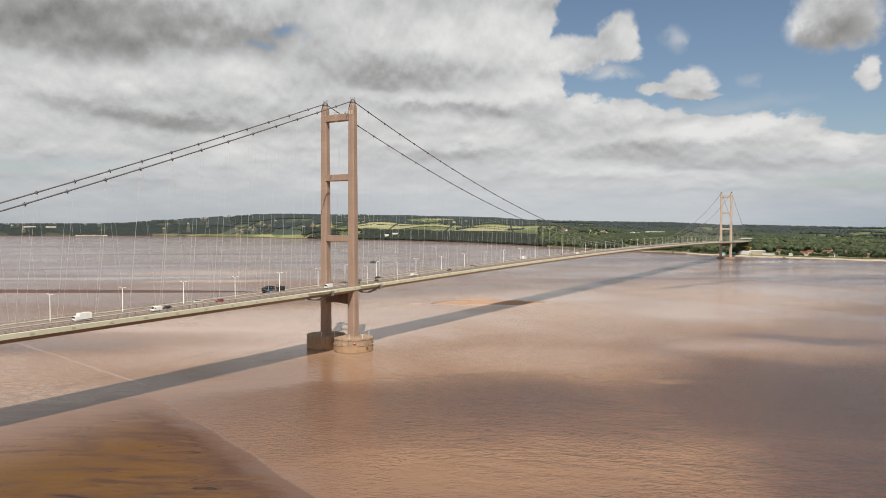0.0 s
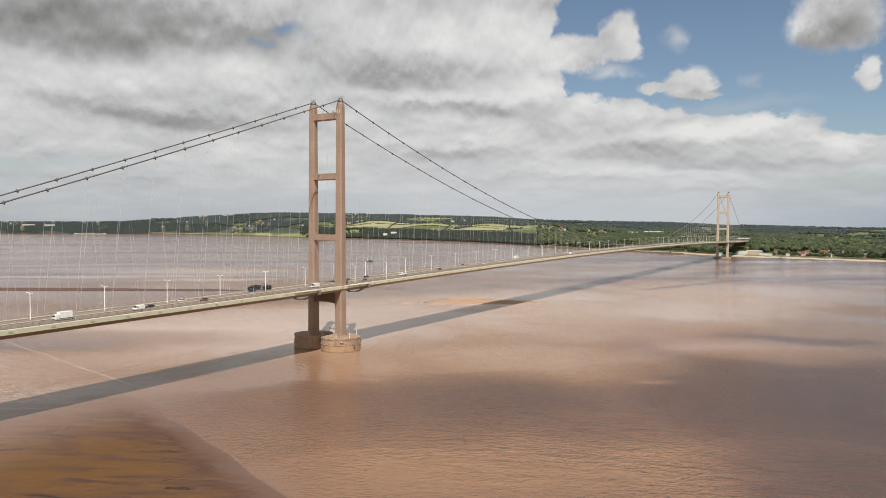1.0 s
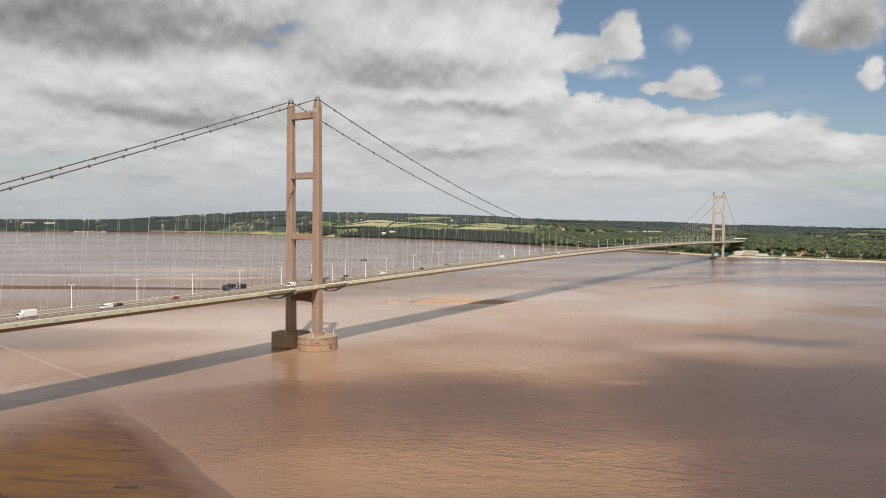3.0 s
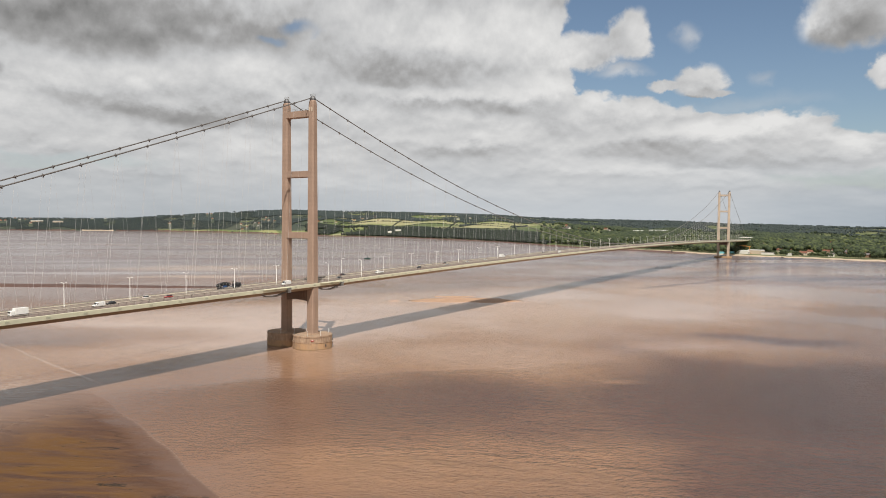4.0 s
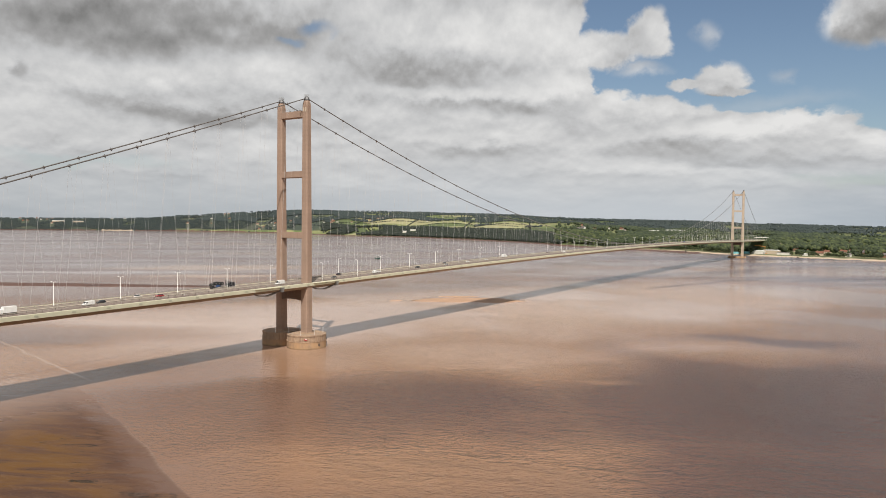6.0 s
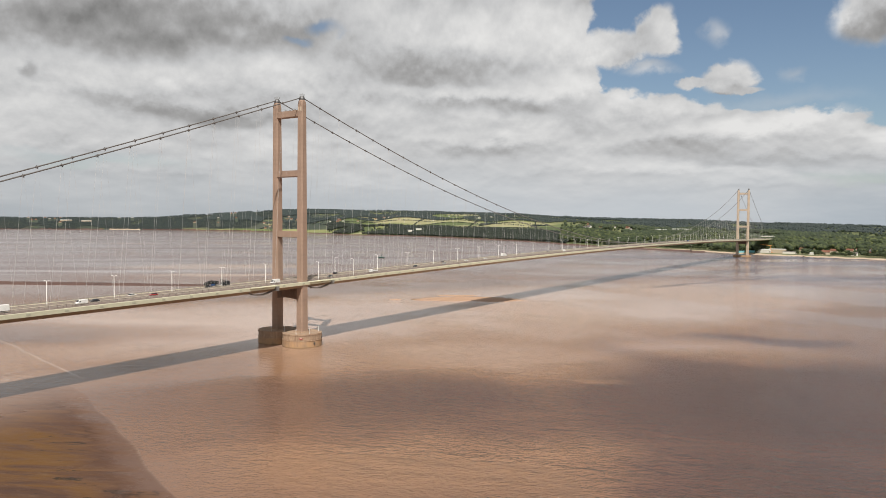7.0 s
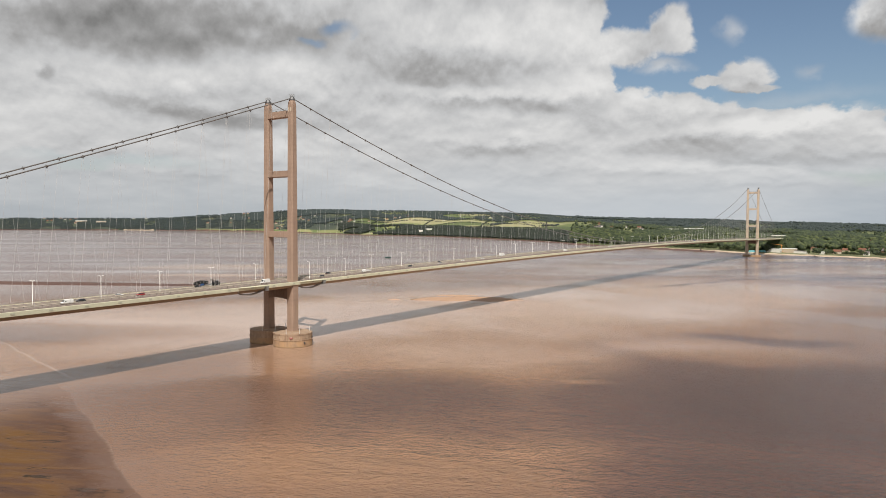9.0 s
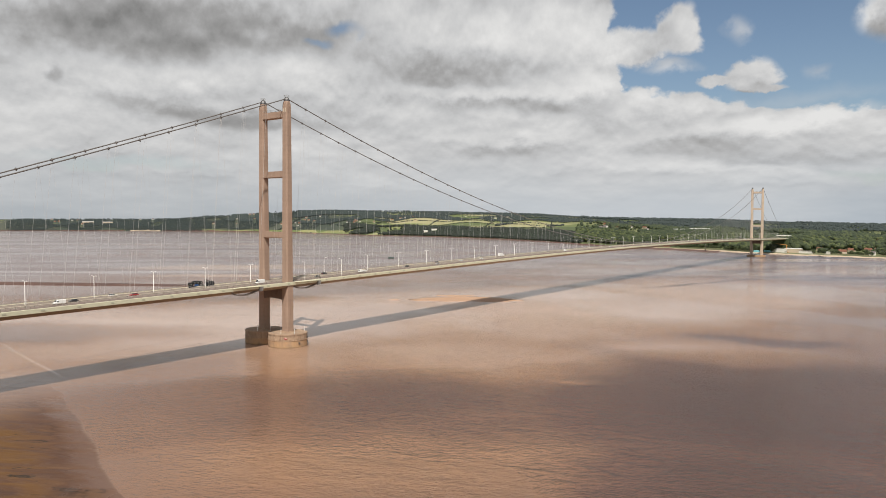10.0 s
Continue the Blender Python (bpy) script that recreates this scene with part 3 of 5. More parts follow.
def land_mat():
    mat, t, p = material("farmland", 0.95)
    v = coords(t, "World")
    fields = t.nodes.new("ShaderNodeTexVoronoi")
    fields.inputs["Scale"].default_value = 1.0
    t.links.new(coords(t, "World", (0.0036, 0.0024, 0.0)), fields.inputs["Vector"])
    s = t.nodes.new("ShaderNodeSeparateColor")
    t.links.new(fields.outputs["Color"], s.inputs[0])
    crop = ramp_of(t, s.outputs[0], [(0.10, (0.07, 0.10, 0.035)), (0.32, (0.16, 0.20, 0.065)), (0.60, (0.24, 0.26, 0.10)), (0.90, (0.40, 0.37, 0.21))])
    grain = noise_of(t, v, 0.02, 5)
    col = blend(t, 0.22, crop, ramp_of(t, grain, [(0.3, (0.04, 0.06, 0.026)), (0.7, (0.15, 0.17, 0.07))]))
    place = t.nodes.new("ShaderNodeSeparateXYZ")
    t.links.new(v, place.inputs[0])
    bearing = calc(t, "MULTIPLY", calc(t, "ARCTAN2", calc(t, "ADD", place.outputs[1], 310.0), calc(t, "ADD", place.outputs[0], 325.0)), 57.2958)
    inland = t.nodes.new("ShaderNodeAttribute")
    inland.attribute_name = "depth"
    rough_land = calc(t, "MULTIPLY", smooth(t, bearing, 40.0, 44.0), smooth(t, grain, 0.30, 0.42))
    col = blend(t, calc(t, "MULTIPLY", rough_land, 0.9), col, (0.036, 0.048, 0.044, 1))      # wooded ground up the river, haze painted in to match its far leaves
    col = blend(t, calc(t, "MULTIPLY", smooth(t, bearing, 26.0, 22.0), smooth(t, grain, 0.35, 0.6, 0.85, 0.45)), col, (0.050, 0.068, 0.026, 1))      # rough grass among the houses and woods, its shade painted into the colour
    meadow = calc(t, "MULTIPLY", calc(t, "MULTIPLY", smooth(t, inland.outputs["Fac"], 0.015, 0.03), smooth(t, inland.outputs["Fac"], 0.10, 0.13, 1.0, 0.0)), smooth(t, bearing, 55.0, 52.0))
    meadow = calc(t, "MULTIPLY", meadow, smooth(t, bearing, 40.0, 42.0))
    col = blend(t, calc(t, "MULTIPLY", meadow, 0.85), col, ramp_of(t, s.outputs[1], [(0.2, (0.13, 0.17, 0.05)), (0.8, (0.30, 0.30, 0.13))]))      # riverside meadows
    t.links.new(col, p.inputs["Base Color"])
    return mat


M_LAND = land_mat()
M_SCRUB = simple("rough_grass", (0.05, 0.066, 0.026), 0.95, 0, 0.2, 0.05, "World")


# ---------------------------------------------------------------- mesh helpers
class Shape:
    """Vertices and faces gathered for one mesh."""

    def __init__(self):
        self.v, self.f = [], []

    def add(self, verts, faces):
        k = len(self.v)
        self.v.extend(tuple(p) for p in verts)
        self.f.extend(tuple(i + k for i in q) for q in faces)
        return self

    def box(self, c, s, rz=0.0, taper=1.0):
        """A box with its centre and sizes; the top is tapered."""
        co, si = math.cos(rz), math.sin(rz)
        pts = []
        for dz, k in ((-0.5, 1.0), (0.5, taper)):
            for dx, dy in ((-0.5, -0.5), (0.5, -0.5), (0.5, 0.5), (-0.5, 0.5)):
                x, y = dx * s[0] * k, dy * s[1] * k
                pts.append((c[0] + x * co - y * si, c[1] + x * si + y * co, c[2] + dz * s[2]))
        return self.add(pts, [(3, 2, 1, 0), (4, 5, 6, 7), (0, 1, 5, 4), (1, 2, 6, 5), (2, 3, 7, 6), (3, 0, 4, 7)])

    def rings(self, rings, close=True, caps=True):
        """Skins a row of rings with the same number of points."""
        n = len(rings[0])
        pts = [p for r_ in rings for p in r_]
        faces = []
        for a in range(len(rings) - 1):
            for b in range(n if close else n - 1):
                c = (b + 1) % n
                faces.append((a * n + b, a * n + c, (a + 1) * n + c, (a + 1) * n + b))
        if caps and close:
            faces.append(tuple(range(n - 1, -1, -1)))
            faces.append(tuple((len(rings) - 1) * n + i for i in range(n)))
        return self.add(pts, faces)

    def tube(self, path, radius, sides=6):
        """A round bar along a path; the radius may change from point to point."""
        path = [Vector(p) for p in path]
        rings = []
        for i, p in enumerate(path):
            d = (path[min(i + 1, len(path) - 1)] - path[max(i - 1, 0)]).normalized()
            u = d.cross(Vector((0, 0, 1)) if abs(d.z) < 0.95 else Vector((1, 0, 0))).normalized()
            w = u.cross(d)
            rr = radius[i] if isinstance(radius, (list, tuple)) else radius
            rings.append([p + rr * (math.cos(2 * math.pi * k / sides) * u + math.sin(2 * math.pi * k / sides) * w) for k in range(sides)])
        return self.rings(rings)

    def lathe(self, prof, sides=32, c=(0, 0)):
        return self.rings([[(c[0] + r_ * math.cos(2 * math.pi * k / sides), c[1] + r_ * math.sin(2 * math.pi * k / sides), z) for k in range(sides)] for r_, z in prof])

    def mesh(self, name, mat, smooth_=False):
        me = bpy.data.meshes.new(name)
        me.from_pydata(self.v, [], self.f)
        me.materials.append(mat)
        if smooth_:
            me.polygons.foreach_set("use_smooth", [True] * len(me.polygons))
        bm = bmesh.new()
        bm.from_mesh(me)
        bmesh.ops.recalc_face_normals(bm, faces=bm.faces)
        bm.to_mesh(me)
        bm.free()
        me.update()
        return me


def part(name, shape, mat, parent=None, label="", smooth_=False, at=None):
    """One mesh object, under its thing if there is one."""
    data = shape if isinstance(shape, bpy.types.Mesh) else shape.mesh(name, mat, smooth_)
    ob = new(name, data)
    if parent is not None:
        ob.parent = parent
    if at is not None:
        ob.location = at
    return tagged(ob, label)


def thing(name, label, category, group="", kind="", at=None):
    ob = new(name)
    if at is not None:
        ob.matrix_world = at
    return tagged(ob, label, category, group, kind)


def bevel_mesh(shape, name, mat, width, segments=1):
    me = shape.mesh(name, mat)
    bm = bmesh.new()
    bm.from_mesh(me)
    bmesh.ops.bevel(bm, geom=list(bm.edges), offset=width, segments=segments, affect="EDGES", clamp_overlap=True)
    bm.to_mesh(me)
    bm.free()
    return me


# ---------------------------------------------------------------- the lie of the land
HUB = (-325.0, -316.0)               # middle of the polar plan of the land
SHORE_A = [-180, -60, -12, 0.3, 6.2, 10, 14, 17.4, 22.6, 27.2, 31.8, 36.4, 41, 45.4, 49.6, 53.7, 57.6, 62, 66, 80, 110, 180]
SHORE_R = [2600, 2300, 1780, 1809, 1868, 1919, 2060, 2167, 2376, 2754, 3103, 3453, 3620, 4150, 4600, 4900, 5080, 5180, 5300, 5600, 5000, 2600]
RIDGE_A = [-30, 0.4, 2.6, 6.2, 10, 14.1, 18.3, 22.7, 27.2, 31.8, 36.4, 44.5, 47.5, 49.6, 53.7, 55.7, 57.6, 64.7, 90]
RIDGE_S = [-0.003, -0.0024, -0.0021, -0.0006, 0.001, 0.0034, 0.0044, 0.0054, 0.0104, 0.0121, 0.0138, 0.0148, 0.0134, 0.0106, 0.006, 0.0034, 0.0023, 0.0017, 0.001]


def shore_r(a):
    return np.interp(a, SHORE_A, SHORE_R) + 9 * np.sin(a * 3.1) + 5 * np.sin(a * 7.7 + 1)


def ridge_r(a):
    return 4850 / np.cos(np.radians(np.clip(a, -25, 80) - 33.0))


def land_z(a, r_):
    """Height of the ground at bearing a (degrees) and distance r_ from the hub."""
    a, r_ = np.asarray(a, float), np.asarray(r_, float)
    R, E = shore_r(a), ridge_r(a)
    H = 79.3 + np.interp(a, RIDGE_A, RIDGE_S) * E
    right = np.clip((24 - a) / 8, 0, 1)
    far_left = np.clip((a - 44) / 8, 0, 1)
    bank = 16 * (1 - right) * (1 - far_left) + 1.5
    span = np.maximum(E - R, 200)
    s = np.clip((r_ - R) / span, 0, 1.0)
    u = np.clip((r_ - R - 25) / 260, 0, 1)
    beach = np.clip((r_ - R + 22) / 60, -0.6, 1) * 2.8 - 0.9
    p = 1.0 + 0.75 * right
    tree = 8.0 + 5.0 * far_left
    h = beach + bank * u * u * (3 - 2 * u) + np.maximum(H - tree - bank - 3, 2) * s ** p
    w = s * (1 - s) * 4
    h = h + w * (5 * np.sin(a * 1.3 + r_ * 0.004) + 4 * np.sin(a * 0.6 - r_ * 0.007 + 2))
    h = np.where(r_ > E, h - (r_ - E) * 0.02, h)
    return np.where(r_ < R - 22, np.maximum(-6.0, -1.6 - (R - 22 - r_) * 0.01), h)


def polar(a, r_):
    return HUB[0] + r_ * math.cos(math.radians(a)), HUB[1] + r_ * math.sin(math.radians(a))


def on_land(a, r_):
    x, y = polar(a, r_)
    return x, y, float(land_z(a, r_))


def build_ground():
    angles = np.concatenate([np.arange(-180, -10, 5.0), np.arange(-10, 74, 0.4), np.arange(74, 180, 5.0)])
    steps = np.concatenate([[0.0, 0.4, 0.8, 0.95], [0.985, 1.0, 1.008, 1.016, 1.03, 1.05, 1.08], np.linspace(1.12, 2.0, 26)])
    verts, faces, depths = [], [], []
    for a in angles:
        R, E = float(shore_r(a)), float(ridge_r(a))
        for k in steps:
            r_ = R * k if k <= 1.0 else R + (k - 1.0) * max(E * 1.06 - R, 900)
            x, y = polar(a, r_)
            verts.append((x, y, float(land_z(a, r_))))
            depths.append((r_ - R) / max(E - R, 200))
    n, ns = len(angles), len(steps)
    for i in range(n):
        j = (i + 1) % n
        for k in range(ns - 1):
            faces.append((i * ns + k, i * ns + k + 1, j * ns + k + 1, j * ns + k))
    ob = part("ground", Shape().add(verts, faces), M_LAND, None, "green farmland and river bed reaching to low wooded hills", True)
    ob.data.attributes.new("depth", "FLOAT", "POINT").data.foreach_set("value", np.array(depths, dtype=np.float32))
    return tagged(ob, category="ground", kind="structure")


build_ground()

# the river: one sheet
sh = Shape()
sh.rings([[(x, y, 0.0) for y in np.linspace(-7000, 8000, 31)] for x in np.linspace(-7000, 8000, 31)], close=False)
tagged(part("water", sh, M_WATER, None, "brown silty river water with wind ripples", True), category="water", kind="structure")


def shore_strip(name, a0, a1, d0, d1, lift, mat, label, cat, step=0.35):
    rows = []
    for a in np.arange(a0, a1, step):
        ring = []
        for k in range(5):
            r_ = float(shore_r(a)) + d0 + (d1 + 6 * math.sin(a * 5) - d0) * k / 4
            x, y = polar(a, r_)
            ring.append((x, y, float(land_z(a, r_)) + lift))
        rows.append(ring)
    ob = part(name, Shape().rings(rows, close=False), mat, None, label, True)
    return tagged(ob, category=cat, kind="structure")


shore_strip("beach", -9.0, 21.0, -10, 26, 0.25, M_BEACH, "pale shingle beach along the wooded shore", "beach")
shore_strip("mudflat", 13.0, 24.0, -95, -12, 2.3, M_MUD, "dark wet mud below the shingle beach", "mud")
shore_strip("foreshore", 22.0, 46.0, -60, 6, 1.9, M_MUD, "dark wet mud at the foot of the woods", "mud")
shore_strip("foreshore", 46.0, 57.0, -30, 16, 1.2, M_MUD, "dark wet mud along the distant river bank", "mud")
shore_strip("foreshore", 59.5, 68.0, -30, 16, 1.2, M_MUD, "dark wet mud along the distant river bank", "mud")
shore_strip("sand_shore", 57.0, 59.4, -20, 20, 0.6, M_BEACH, "pale sandy shore across the river", "beach")


def lens_bank(name, c, length, width, turn, lift, mat, label, seed, rings=5, sides=72, rag=0.22):
    """A flat bank of sand or mud, low dome with a ragged outline."""
    rnd = random.Random(seed)
    ph = [rnd.uniform(0, 6.28) for _ in range(6)]
    rows = []
    co, si = math.cos(radians(turn)), math.sin(radians(turn))
    for k in range(rings):
        q = 1 - k / rings
        row = []
        for i in range(sides):
            a = 2 * math.pi * i / sides
            w = 1 + rag * (math.sin(2 * a + ph[0]) * 0.5 + math.sin(3 * a + ph[1]) * 0.5 + math.sin(7 * a + ph[2]) * 0.3 + math.sin(13 * a + ph[3]) * 0.18)
            x, y = length / 2 * math.cos(a) * q * w, width / 2 * math.sin(a) * q * w
            row.append((c[0] + x * co - y * si, c[1] + x * si + y * co, -0.03 + (0.03 + lift) * (1 - q ** 3)))
        rows.append(row)
    ob = part(name, Shape().rings(rows), mat, None, label, True)
    return tagged(ob, category="sandbank", kind="structure")


lens_bank("sandbar", (285, 43), 100, 50, -56, 0.35, M_BAR, "low orange-brown sandbar in mid-river", 3)
lens_bank("sandbar", (306, 70), 40, 16, -54, 0.3, M_BAR, "small orange-brown sandbar in mid-river", 4)
lens_bank("sandbar", (237, 98), 14, 6, -52, 0.25, M_BAR, "tiny orange-brown sandbar in mid-river", 6)
lens_bank("mudbank", (60, 630), 800, 40, -59, 0.35, M_MUD, "long dark reddish mudbank bared by the tide", 5, rag=0.10)

# the wet sandflat in the shallows, with the foam line along its edge
FLAT_Y = [-420, -147, -91, -24, 20, 128, 209, 420]
FLAT_X = [-235, -190, -170, -144, -128, -107, -99, -88]


def flat_edge(y):
    return float(np.interp(y, FLAT_Y, FLAT_X)) + 1.1 * math.sin(y * 0.05) + 0.5 * math.sin(y * 0.17 + 1)


rows, insets = [], []
for y in np.arange(-420, 70, 5.0):
    e, row = flat_edge(y), []
    for d in (0, 2, 6, 14, 30, 60, 100, 160, 240, 340):
        insets.append(d)
        z = -0.01 + 0.16 * (1 - math.exp(-d / 14)) - 0.22 * min(1, max(0, (y + 20) / 70)) + 0.05 * math.sin(d * 0.13 + y * 0.05) * min(1, d / 10)
        row.append((e - d, y, z))
    rows.append(row)
sandflat = tagged(part("sandflat", Shape().rings(rows, close=False), M_FLAT, None, "wet ochre sandflat bared in the shallows", True), category="sandflat", kind="structure")
sandflat.data.attributes.new("inset", "FLOAT", "POINT").data.foreach_set("value", np.array(insets, dtype=np.float32))

# ---------------------------------------------------------------- the bridge
SPAN, TOP = 1410.0, 154.9
WEST, EAST = -356.0, 1690.0           # ends of the side spans


def road_z(x):
    if x < 0:
        return 40.2 + 0.011 * x
    if x > SPAN:
        return 40.2 - 0.011 * (x - SPAN)
    return 40.2 + 6.3 * (1 - ((x - SPAN / 2) / (SPAN / 2)) ** 2)


def cable_z(x):
    if x < 0:
        return TOP + 0.362 * x + 0.00008 * x * x
    if x > SPAN:
        s = (x - SPAN) / (EAST - SPAN)
        return TOP - 116 * s - 4 * 4.0 * s * (1 - s)
    return 49.0 + (TOP - 49.0) * ((x - SPAN / 2) / (SPAN / 2)) ** 2


def sweep(section, xs, side=1):
    """A section of (y, height over the road) pulled along the road's line."""
    return Shape().rings([[(x, side * y, road_z(x) + dz) for y, dz in section] for x in xs])


XS = list(np.linspace(WEST, 0, 34)) + list(np.linspace(0, SPAN, 95))[1:] + list(np.linspace(SPAN, EAST + 50, 22))[1:]
deck = thing("bridge_deck", "long steel box-girder bridge deck carrying a dual carriageway", "bridge deck")
part("box_girder", sweep([(11.2, -0.35), (11.2, -1.9), (13.9, -2.05), (12.5, -3.3), (8.0, -4.4), (-8.0, -4.4), (-12.5, -3.3), (-13.9, -2.05), (-11.2, -1.9), (-11.2, -0.35)], XS), M_UNDER, deck, "steel box girder with its shade painted in as brown")
part("roadway", sweep([(8.6, 0.0), (10.9, -0.06), (10.9, -0.35), (-10.9, -0.35), (-10.9, -0.06), (-8.6, 0.0)], XS), M_ROAD, deck, "worn pinkish-grey asphalt carriageway")
for side in (-1, 1):
    part("footway", sweep([(11.2, -0.25), (13.95, -0.25), (13.95, -0.5), (11.2, -0.5)], XS, side), M_FOOT, deck, "buff footway beside the carriageway")
    part("fascia", sweep([(13.95, 0.05), (14.25, 0.05), (14.32, -0.1), (14.15, -2.0), (13.9, -2.0)], XS, side), M_DECK, deck, "cream-painted steel fascia")
    # guard rails on each side of the carriageway
    for yy in (1.1, 8.9):
        part("guard_rail", sweep([(yy, 0.55), (yy + 0.08, 0.55), (yy + 0.08, 0.85), (yy, 0.85)], XS, side), M_BARRIER, deck)
    for h_ in (0.55, 0.98):
        part("handrail", sweep([(14.08, h_), (14.14, h_), (14.14, h_ + 0.06), (14.08, h_ + 0.06)], XS, side), M_BARRIER, deck)
part("reservation", sweep([(0.95, 0.0), (0.95, 0.14), (-0.95, 0.14), (-0.95, 0.0)], XS), M_FOOT, deck, "narrow raised central reservation")
for yy in (-4.95, 4.95):
    marks = Shape()
    for x in np.arange(-230, 420, 9.0):
        marks.add([(x, yy - 0.07, road_z(x) + 0.006), (x + 3, yy - 0.07, road_z(x + 3) + 0.006), (x + 3, yy + 0.07, road_z(x + 3) + 0.006), (x, yy + 0.07, road_z(x) + 0.006)], [(0, 1, 2, 3)])
    tagged(part("lane_marking", marks, M_WHITE, deck, "broken white lane marking"), kind="stuff")

post_me = Shape().box((0, 0, 0.5), (0.10, 0.10, 1.1)).box((0, 0, 1.06), (0.16, 0.16, 0.08)).mesh("rail_post", M_RAIL)
rest = Shape()
for yy in (-14.1, -9.05, 9.05, 14.1):
    for x in np.arange(-368, EAST, 4.1):
        if -4 < x < 4:
            continue
        if -217 < x < 72:
            part("rail_post", post_me, None, deck, at=(x, yy, road_z(x)))
        else:
            rest.box((x, yy, road_z(x) + 0.55), (0.10, 0.10, 1.1))
tagged(part("rail_post_run", rest, M_RAIL, deck, "rows of short dark railing posts"), kind="stuff")
# brackets where hangers meet the fascia
clip_me = Shape().box((0, 0, -0.6), (1.7, 0.06, 0.75)).box((-0.4, -0.04, -0.35), (0.3, 0.16, 0.5)).box((0.45, -0.04, -0.5), (0.25, 0.14, 0.4)).mesh("hanger_bracket", M_PATCH)


def leg_ring(y, z, a, c):
    h, k = a / 2, c
    return [(-h + k, y - h, z), (h - k, y - h, z), (h, y - h + k, z), (h, y + h - k, z), (h - k, y + h, z), (-h + k, y + h, z), (-h, y + h - k, z), (-h, y - h + k, z)]


def tower(x0, foot, mat, label):
    t = thing("bridge_tower", label, "bridge tower", at=pose(x0, 0, 0))
    for y in (-11, 11):
        rings = [leg_ring(y, z, 5.7 - 1.35 * (z - foot) / (150 - foot), 0.75) for z in np.linspace(foot, 150.2, 24)]
        rings += [leg_ring(y, 152.3, 4.0, 0.9), leg_ring(y, 153.3, 3.3, 0.9)]
        leg = part("leg", Shape().rings(rings), mat, t)
        cap = Shape()
        cap.rings([leg_ring(y, 153.28, 3.5, 0.8), leg_ring(y, 154.1, 3.5, 0.9), leg_ring(y, 155.3, 2.6, 0.8), leg_ring(y, 155.8, 1.6, 0.5)])
        part("saddle_housing", cap, M_CAP, leg, "dark grey steel cable saddle housing")
        rail = Shape()
        for i in range(8):
            a = i * math.pi / 4
            rail.tube([(1.6 * math.cos(a), y + 1.6 * math.sin(a), 154.6), (1.6 * math.cos(a), y + 1.6 * math.sin(a), 156.9)], 0.05, 4)
        for z in (156.2, 156.9):
            rail.tube([(1.6 * math.cos(i * math.pi / 4), y + 1.6 * math.sin(i * math.pi / 4), z) for i in range(9)], 0.05, 4)
        part("top_railing", rail, M_GREY, leg, "thin grey railing on the tower top")
    for z0, z1, d in ((143.0, 147.1, 4.1), (105.8, 109.8, 4.5), (67.8, 71.7, 4.8)):
        b = Shape()
        b.rings([[(-d / 2, y, z0 + k), (-d / 2 + 0.3, y, z0 - 0.0), (d / 2 - 0.3, y, z0), (d / 2, y, z0 + k), (d / 2, y, z1), (-d / 2, y, z1)] for y, k in ((-9.2, 0.3), (9.2, 0.3))])
        part("crossbeam", b, mat, t)
    b = Shape()
    rows_ = []
    for i in range(13):
        y = -9 + 18 * i / 12
        zb = 28.8 + 0.8 * (1 - (y / 9) ** 2)
        rows_.append([(-2.4, y, zb), (2.4, y, zb), (2.4, y, 35.9), (-2.4, y, 35.9)])
    part("portal_beam", b.rings(rows_), M_SHADED_STAIN, t, "deep arched concrete beam under the deck")
    for i in range(7):
        part("rib", Shape().box((-2.5, -7.5 + 2.5 * i, 33.4), (0.3, 0.5, 5.0)), M_SHADED_STAIN, t)
    b = Shape().box((0, 0, 147.12), (2.4, 17.5, 0.06))
    for y in np.arange(-8.5, 9, 2.1):
        b.tube([(-1.9, y, 147.0), (-1.9, y, 148.4)], 0.06, 4)
    b.tube([(-1.9, -8.8, 148.4), (-1.9, 8.8, 148.4)], 0.05, 4)
    for y, k in ((-5.5, 1.6), (-1.0, 1.1), (3.0, 1.4)):
        b.box((-0.4, y, 147.1 + k * 0.3), (0.7, 0.9, k * 0.6))
    part("beam_railing", b, M_GREY, t, "grey railing and small plant boxes on the top beam")
    return t


near = tower(0.0, 8.4, M_TOWER, "tall weathered brown concrete portal tower standing in the river")
far = tower(SPAN, 4.0, M_TOWER_FAR, "tall pale concrete portal tower on the far shore")
part("plinth", Shape().box((0, 0, 2.0), (11, 38, 4.4), 0, 0.97), M_CAISSON, far, "low concrete plinth at the water's edge")

